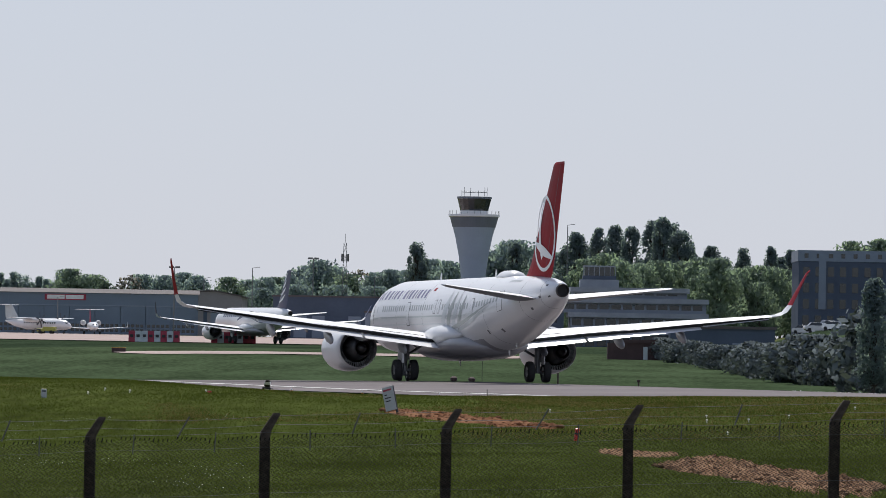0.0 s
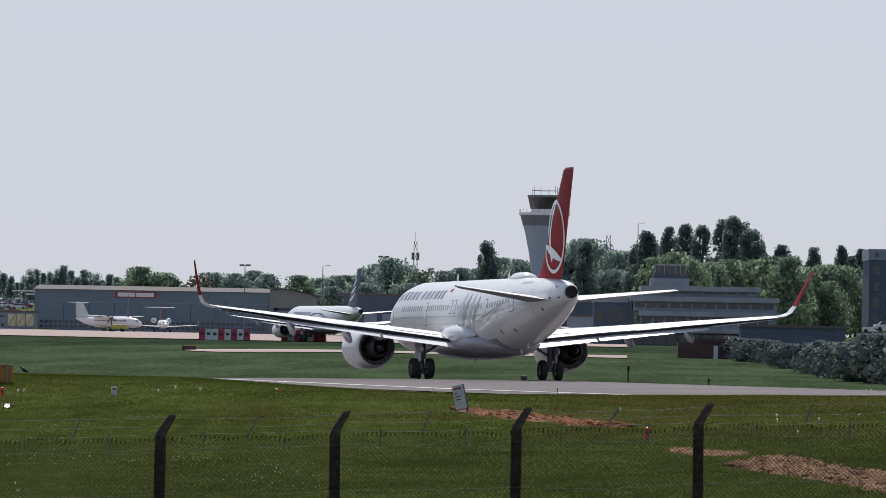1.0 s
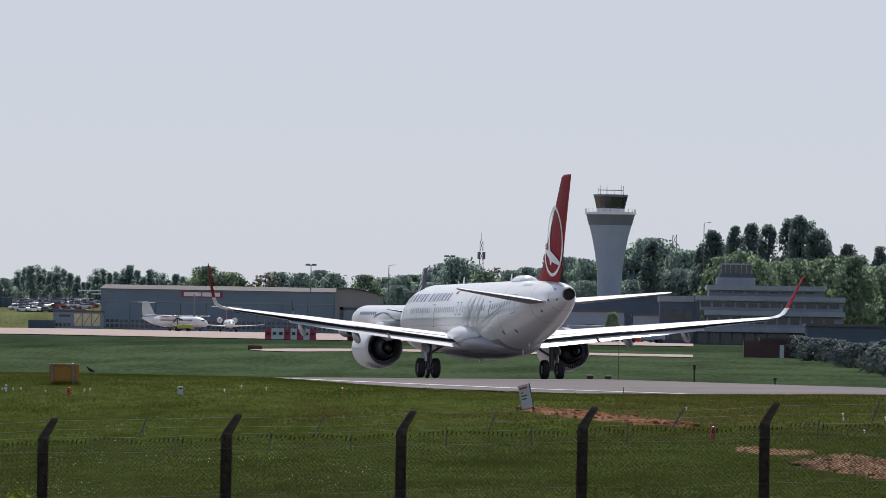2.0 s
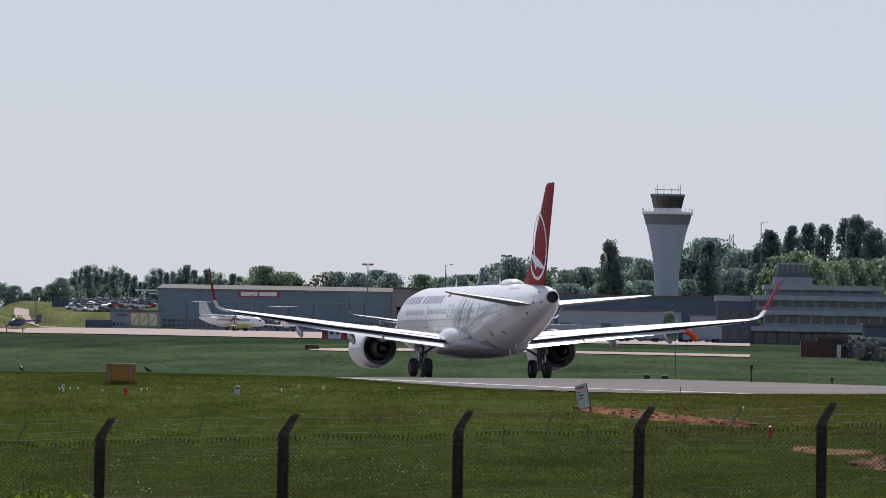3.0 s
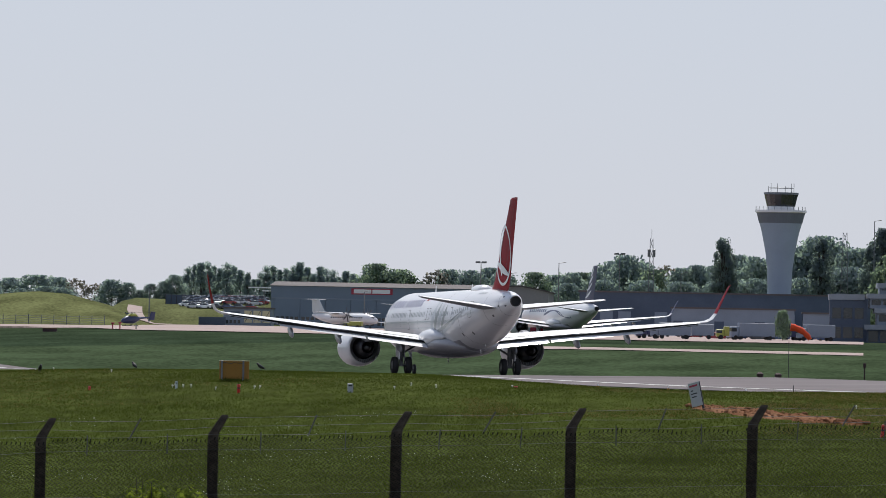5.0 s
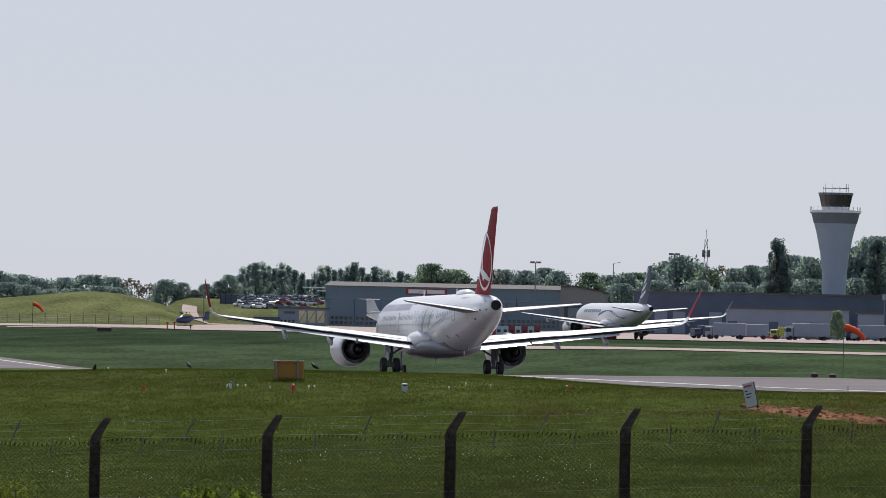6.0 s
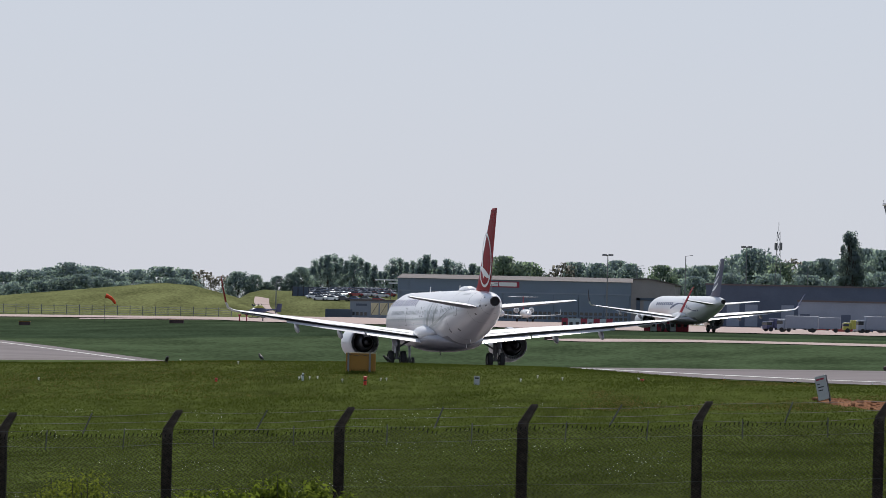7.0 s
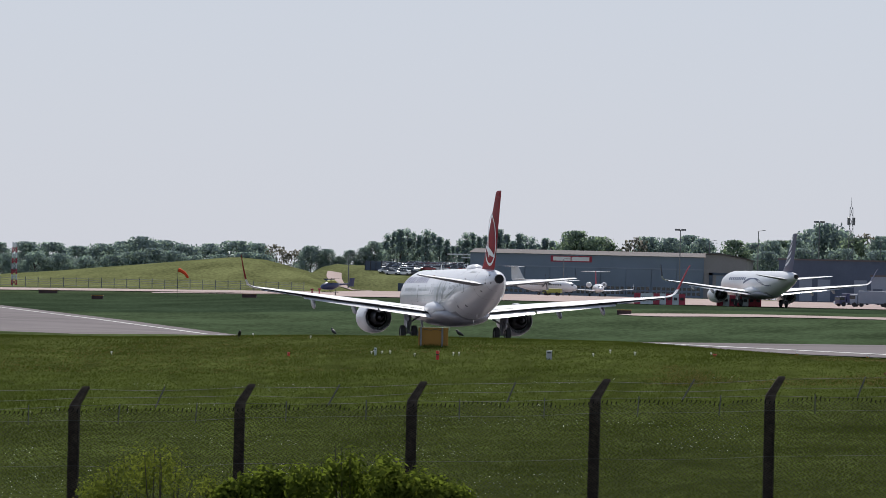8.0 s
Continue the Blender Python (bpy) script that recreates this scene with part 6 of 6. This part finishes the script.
for sx in (-1, 1):
    bm = bmesh.new()
    loft(bm, [[Vector((sx * x, y0, 0.005)), Vector((sx * x, y1, 0.004)), Vector((sx * x, y1, -0.004)), Vector((sx * x, y0, -0.006))] for x, y0, y1 in ((0.0, 0.06, -0.07), (0.1, 0.085, -0.08), (0.2, 0.06, -0.07), (0.27, 0.01, -0.03))])
    for f in bm.faces:
        f.material_index = 1 if 0.12 < abs(f.calc_center_median().x) < 0.2 else 0
    w = part("wing", bm, [M_CROW, M_MAGWHITE], magpie, "black wing with white feathers")
    w.matrix_basis = pose(sx * 0.03, 0, 0.02)
    mag_wings.append((sx, w))


# ---------- shrub in front of the fence ----------
def shrub(name, label, x, y, width, top, seed, leaf, count, mat):
    root = empty(name, label, "shrub", pose(x, y, ground_z(x, y)))
    r = random.Random(seed)
    z0 = ground_z(x, y)
    h = top - z0
    tb = bmesh.new()
    for k in range(16):
        a = r.uniform(-1, 1)
        rod(tb, (a * width * 0.3, r.uniform(-0.3, 0.3), -0.1), (a * width * 0.48, r.uniform(-0.6, 0.6), h * (1 - 0.5 * a * a) * r.uniform(0.6, 0.95)), 0.018, 0.005, 5)
    part("stems", tb, M_BARK, root)
    vs, fs = [], []
    lobes = [(r.uniform(-0.5, 0.5), r.uniform(-0.5, 0.5)) for _ in range(34)]
    for i in range(count):
        lx, ly = r.choice(lobes)
        cz = h * (1 - 1.7 * lx * lx - 0.35 * abs(ly)) * (0.62 + 0.3 * ((i * 7919) % 97) / 97)
        v = Vector((r.gauss(0, 1), r.gauss(0, 1), r.gauss(0, 1))).normalized() * 0.26 * r.random() ** 0.4
        p_ = Vector((lx * width, ly * 1.3, cz - 0.16)) + v
        n = (v.normalized() + Vector((r.gauss(0, 0.6), r.gauss(0, 0.6), 0.5 + r.gauss(0, 0.4)))).normalized()
        t = Matrix.Rotation(r.random() * 6.28, 3, n) @ n.orthogonal().normalized()
        b = n.cross(t)
        s = leaf * r.uniform(0.6, 1.3)
        k = len(vs)
        vs += [tuple(p_ - t * s), tuple(p_ + b * s * 0.5), tuple(p_ + t * s), tuple(p_ - b * s * 0.5)]
        fs.append((k, k + 1, k + 2, k + 3))
    me = bpy.data.meshes.new("leaves")
    me.from_pydata(vs, [], fs)
    me.materials.append(mat)
    lv = new("foliage", me)
    lv.parent = root


M_SHRUB = let_through(blade_material("shrub_leaves", ((0.0, (0.062, 0.085, 0.016)), (0.45, (0.115, 0.146, 0.028)), (1.0, (0.23, 0.25, 0.065))), 0.6), 0.55)
M_SHRUB2 = let_through(blade_material("dry_shrub_leaves", ((0.0, (0.085, 0.11, 0.022)), (0.6, (0.16, 0.18, 0.04)), (1.0, (0.26, 0.24, 0.08))), 0.6), 0.45)

shrub("shrub", "leafy green shrub growing against the fence", -9.75, 118.6, 4.2, -0.66, 2, 0.060, 11000, M_SHRUB)
shrub("shrub", "thin yellowish shrub growing against the fence", -12.95, 118.9, 2.4, -0.55, 7, 0.035, 3800, M_SHRUB2)


# ---------- the airliner's markings and fittings ----------
M_PANELLINE = material("panel_gap", (0.10, 0.10, 0.11), 0.6, vary=0.1)
M_PALEGREY = material("pale_grey_paint", (0.52, 0.55, 0.56), 0.35, vary=0.04)
M_PLUME = material("mid_grey_paint", (0.30, 0.33, 0.32), 0.35, vary=0.05)
for side in (1, -1):
    def sa(a):
        return a if side == 1 else 180 - a
    # cabin windows
    for k in range(54):
        y = 15.6 - k * 0.533
        if any(abs(y - q) < 0.55 for q in (14.6, 7.9, 1.0, 0.1, -7.4)):
            continue
        bm = bmesh.new()
        skin_patch(bm, y + 0.12, y - 0.12, sa(163.5), sa(172.5), 0.006, 1, 2)
        part("cabin_window", bm, M_PLUME if k % 5 else M_SILVER, hull)
    # doors: a dark gap round a white leaf
    for y, w, a0, a1 in ((17.2, 0.42, 158, 198), (7.6, 0.38, 158, 196), (1.0, 0.27, 156, 178), (0.0, 0.27, 156, 178), (-7.9, 0.3, 157, 190), (-13.2, 0.42, 152, 193)):
        bm = bmesh.new()
        skin_patch(bm, y + w, y - w, sa(a0), sa(a1), 0.006, 2, 8)
        d_ = part("door_gap", bm, M_PANELLINE, hull)
        bm = bmesh.new()
        skin_patch(bm, y + w - 0.035, y - w + 0.035, sa(a0 + 1.1), sa(a1 - 1.1), 0.011, 2, 8)
        part("cabin_door", bm, M_WHITE, d_)
    # lower pale grey band
    bm = bmesh.new()
    skin_band(bm, [(16.5 - k * 1.1, sa(188), 7) for k in range(22)], 0.004)
    part("lower_band", bm, M_PALEGREY, hull)
    # plumes: four curved grey strokes and a long swoosh to the tail
    for j in range(4):
        bm = bmesh.new()
        rows_ = []
        for i in range(17):
            u = i / 16
            y, a = -0.6 - j * 1.25 - 2.4 * u + 0.9 * u * u, sa(206 - (66 - 3 * j) * u)
            wy = 0.03 + 0.62 * sin(pi * u) ** 0.8 * (1.0 - 0.1 * j)
            rows_.append([bm.verts.new(fuse_at(y + wy * (1 - 1.1 * u), a, 0.008 + 0.002 * j)), bm.verts.new(fuse_at(y - wy, a, 0.008 + 0.002 * j))])
        for p_, q_ in zip(rows_, rows_[1:]):
            bm.faces.new((p_[0], p_[1], q_[1], q_[0]))
        part("plume", bm, M_PLUME if j % 2 else M_PALEGREY, hull)
    for j, (off, wd, mt) in enumerate(((0, 4.2, M_PALEGREY), (9, 1.5, M_WHITE), (14, 3.0, M_PLUME))):
        bm = bmesh.new()
        skin_band(bm, [(0.5 - 12.0 * u, sa(214 - off * 0.4 - 38 * u ** 1.4), wd * sin(pi * (0.1 + 0.88 * u)) + 0.2) for u in [i / 20 for i in range(21)]], 0.016 + 0.003 * j)
        part("swoosh", bm, mt, hull)
    # title as plain bars
    y = 16.4
    for j, w in enumerate((0.72, 0.78, 0.75, 0.72, 0.3, 0.7, 0.75, -0.6, 0.75, 0.3, 0.75, 0.6, 0.3, 0.78, 0.65, 0.68)):
        if w < 0:
            y += w
            continue
        bm = bmesh.new()
        skin_patch(bm, y, y - w * 0.62, sa(135), sa(152), 0.006, 1, 4)
        part("title_bar", bm, M_TITLE, hull)
        y -= w + 0.17
    bm = bmesh.new()
    skin_patch(bm, 3.2, 2.65, sa(132), sa(139), 0.006, 1, 2)
    part("red_flag_patch", bm, M_RED, hull)
    for j in range(5):
        bm = bmesh.new()
        skin_patch(bm, -13.0 - j * 0.42, -13.3 - j * 0.42, sa(122), sa(130), 0.006, 1, 2)
        part("registration_bar", bm, M_SILVER, hull)
    bm = bmesh.new()
    skin_patch(bm, -9.2, -10.4, sa(181), sa(184), 0.006, 2, 1)
    part("text_bar", bm, M_SILVER, hull)
    # opening round the tailplane root
    bm = bmesh.new()
    skin_patch(bm, -14.3, -18.4, sa(158), sa(186), 0.006, 6, 4)
    part("trim_plate", bm, M_WING, hull)
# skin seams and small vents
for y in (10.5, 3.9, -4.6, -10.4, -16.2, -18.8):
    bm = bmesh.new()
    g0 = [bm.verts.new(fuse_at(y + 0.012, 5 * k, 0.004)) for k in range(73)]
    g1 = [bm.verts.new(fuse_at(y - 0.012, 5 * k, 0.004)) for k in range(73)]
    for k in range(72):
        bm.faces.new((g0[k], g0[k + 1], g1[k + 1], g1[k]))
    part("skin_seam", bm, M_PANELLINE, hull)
for y, a in ((-19.2, 140), (-18.6, 188), (-19.6, 200), (-17.2, 215), (-12.0, 225), (-10.0, 215)):
    bm = bmesh.new()
    skin_patch(bm, y, y - 0.25, a, a + 9, 0.007, 1, 1)
    part("vent", bm, M_PANELLINE, hull)
# radome over the satellite antenna, blade antennas
bm = bmesh.new()
loft(bm, [[Vector((w * cos(pi * k / 12), y, z - 0.1 + h * sin(pi * k / 12))) for k in range(13)] for y, w, h, z in ((-7.0, 0.1, 0.06, 5.74), (-7.5, 0.5, 0.30, 5.74), (-8.2, 0.6, 0.42, 5.74), (-9.6, 0.6, 0.44, 5.72), (-10.2, 0.56, 0.40, 5.70), (-10.6, 0.3, 0.15, 5.68))])
part("radome", bm, M_WHITE, airliner, "white radome on the roof", smooth=True)
for y, z, h in ((8.0, 5.74, 0.42), (-5.2, 5.74, 0.42), (3.0, 1.15, -0.3), (-8.6, 1.7, -0.28), (-10.2, 2.1, -0.28)):
    bm = bmesh.new()
    loft(bm, [[Vector((0.02, y, z)), Vector((0.02, y - 0.35, z)), Vector((-0.02, y - 0.35, z)), Vector((-0.02, y, z))], [Vector((0.01, y - 0.22, z + h)), Vector((0.01, y - 0.4, z + h)), Vector((-0.01, y - 0.4, z + h)), Vector((-0.01, y - 0.22, z + h))]])
    part("blade_antenna", bm, M_WHITE, airliner)


def fin_side(y, z, side, out):
    """A point on the fin's side."""
    t = (z - 6.35) / (11.55 - 6.35)
    lead, chord, th = -13.8 - 4.5 * t, 4.8 - 2.55 * t, 0.095 - 0.005 * t
    u = min(0.995, max(0.004, (lead - y) / chord))
    h = 5 * th * (0.2969 * sqrt(u) - 0.126 * u - 0.3516 * u * u + 0.2843 * u ** 3 - 0.1036 * u ** 4) * chord
    return Vector((side * (h + out), y, z))


def fin_stroke(path, side, out, mat, name, owner=None):
    bm_ = bmesh.new()
    rows_ = []
    for i, (y, z, w) in enumerate(path):
        a, b = path[max(0, i - 1)], path[min(len(path) - 1, i + 1)]
        t = Vector((b[0] - a[0], b[1] - a[1])).normalized()
        nrm = Vector((-t.y, t.x))
        rows_.append([bm_.verts.new(fin_side(y + nrm.x * w * q, z + nrm.y * w * q, side, out)) for q in (-1, 0, 1)])
    for p_, q_ in zip(rows_, rows_[1:]):
        for j in range(2):
            bm_.faces.new((p_[j], p_[j + 1], q_[j + 1], q_[j]))
    part(name, bm_, mat, owner or tail_fin)


for side in (-1, 1):
    ring = [(-17.0 + 1.85 * cos(2 * pi * k / 48), 7.93 + 1.95 * sin(2 * pi * k / 48), 0.10) for k in range(49)]
    fin_stroke(ring, side, 0.03, M_WHITE, "emblem_ring")
    fin_stroke([(-17.0 + 0.75 * sin(pi * u * 0.9), 9.75 - 3.15 * u, 0.05 + 0.42 * u ** 1.5 * (1.25 - u)) for u in [i / 14 for i in range(15)]], side, 0.045, M_WHITE, "emblem_stroke")
    fin_stroke([(-15.35 - 3.2 * u, 7.45 - 0.9 * u, 0.05 + 0.2 * sin(pi * u)) for u in [i / 10 for i in range(11)]], side, 0.055, M_WHITE, "emblem_stroke")
    fin_stroke([(-17.2 - 2.75 * u, 5.9 + 5.6 * u, 0.015) for u in [i / 12 for i in range(13)]], side, 0.02, M_PANELLINE, "rudder_hinge_line")
# spoiler lines and leading edges on the wings
for sx in (-1, 1):
    for x0, x1, y0, y1, z0, z1 in ((2.6, 6.3, 0.75, 0.55, 2.52, 2.88), (6.6, 12.4, 0.5, -1.05, 2.92, 3.42)):
        bm = bmesh.new()
        rod(bm, (sx * x0, y0, z0), (sx * x1, y1, z1), 0.012, n=4)
        part("spoiler_line", bm, M_PANELLINE, airliner)
# aerial lamp on the tail cone
bm = bmesh.new()
bmesh.ops.create_icosphere(bm, subdivisions=2, radius=0.06, matrix=pose(0, -20.5, 4.48))
part("tail_lamp", bm, M_PALE, airliner, smooth=True)

# curved white stripes on the parked airliner's tail
for side in (-1, 1):
    for k in range(4):
        fin_stroke([(-14.5 - 0.9 * k - (3.2 - 0.5 * k) * u, 6.6 + 1.15 * k + 1.2 * u ** 1.6, 0.05 + 0.16 * sin(pi * u)) for u in [i / 10 for i in range(11)]], side, 0.03, M_WHITE, "tail_stripe", p_fin)


# ---------- what moves ----------
ROLL = [  # seconds, metres along the runway, height
    (0.0, 0.0), (0.5, 6.5), (1.0, 13.8), (1.5, 21.7), (3.0, 49.6), (3.5, 60.1), (4.0, 71.2), (4.5, 82.9), (6.0, 121.2), (6.5, 135.3), (7.0, 149.9), (7.5, 164.8), (8.0, 179.8)]


def motions():
    rows = []
    for t, s in ROLL:
        z0, z1 = runway_z(s), runway_z(s + 17)
        rows.append((t, pose(CX - HS * s, CY + HC * s, z0, math.degrees(math.atan2(z1 - z0, 17)), 0, HEADING)))
    walk(airliner, rows)
    for k, sock in enumerate(socks):
        walk(sock, [(t / 2, pose(0, 0, 0, 0, 0, 7 * sin(1.9 * t / 2 + k) + 3 * sin(5.1 * t / 2))) for t in range(17)])
    flight = ((0.0, -4.84, 0.51), (0.2, -6.07, 0.53), (0.4, -8.27, 0.46), (0.6, -10.08, 0.20), (0.8, -12.02, 0.03), (1.0, -13.93, -0.17), (1.3, -17.0, -0.1), (2.0, -24.0, 0.6), (8.0, -86.0, 6.0))
    walk(magpie, [(t, pose(x, 200, z, 4, 8 * sin(9 * t), 86)) for t, x, z in flight])
    for sx, wing in mag_wings:
        walk(wing, [(k / 10, pose(sx * 0.03, 0, 0.02, 0, -sx * (42 * cos(2 * pi * k * 0.34) + 8), 0)) for k in range(81)])


motions()
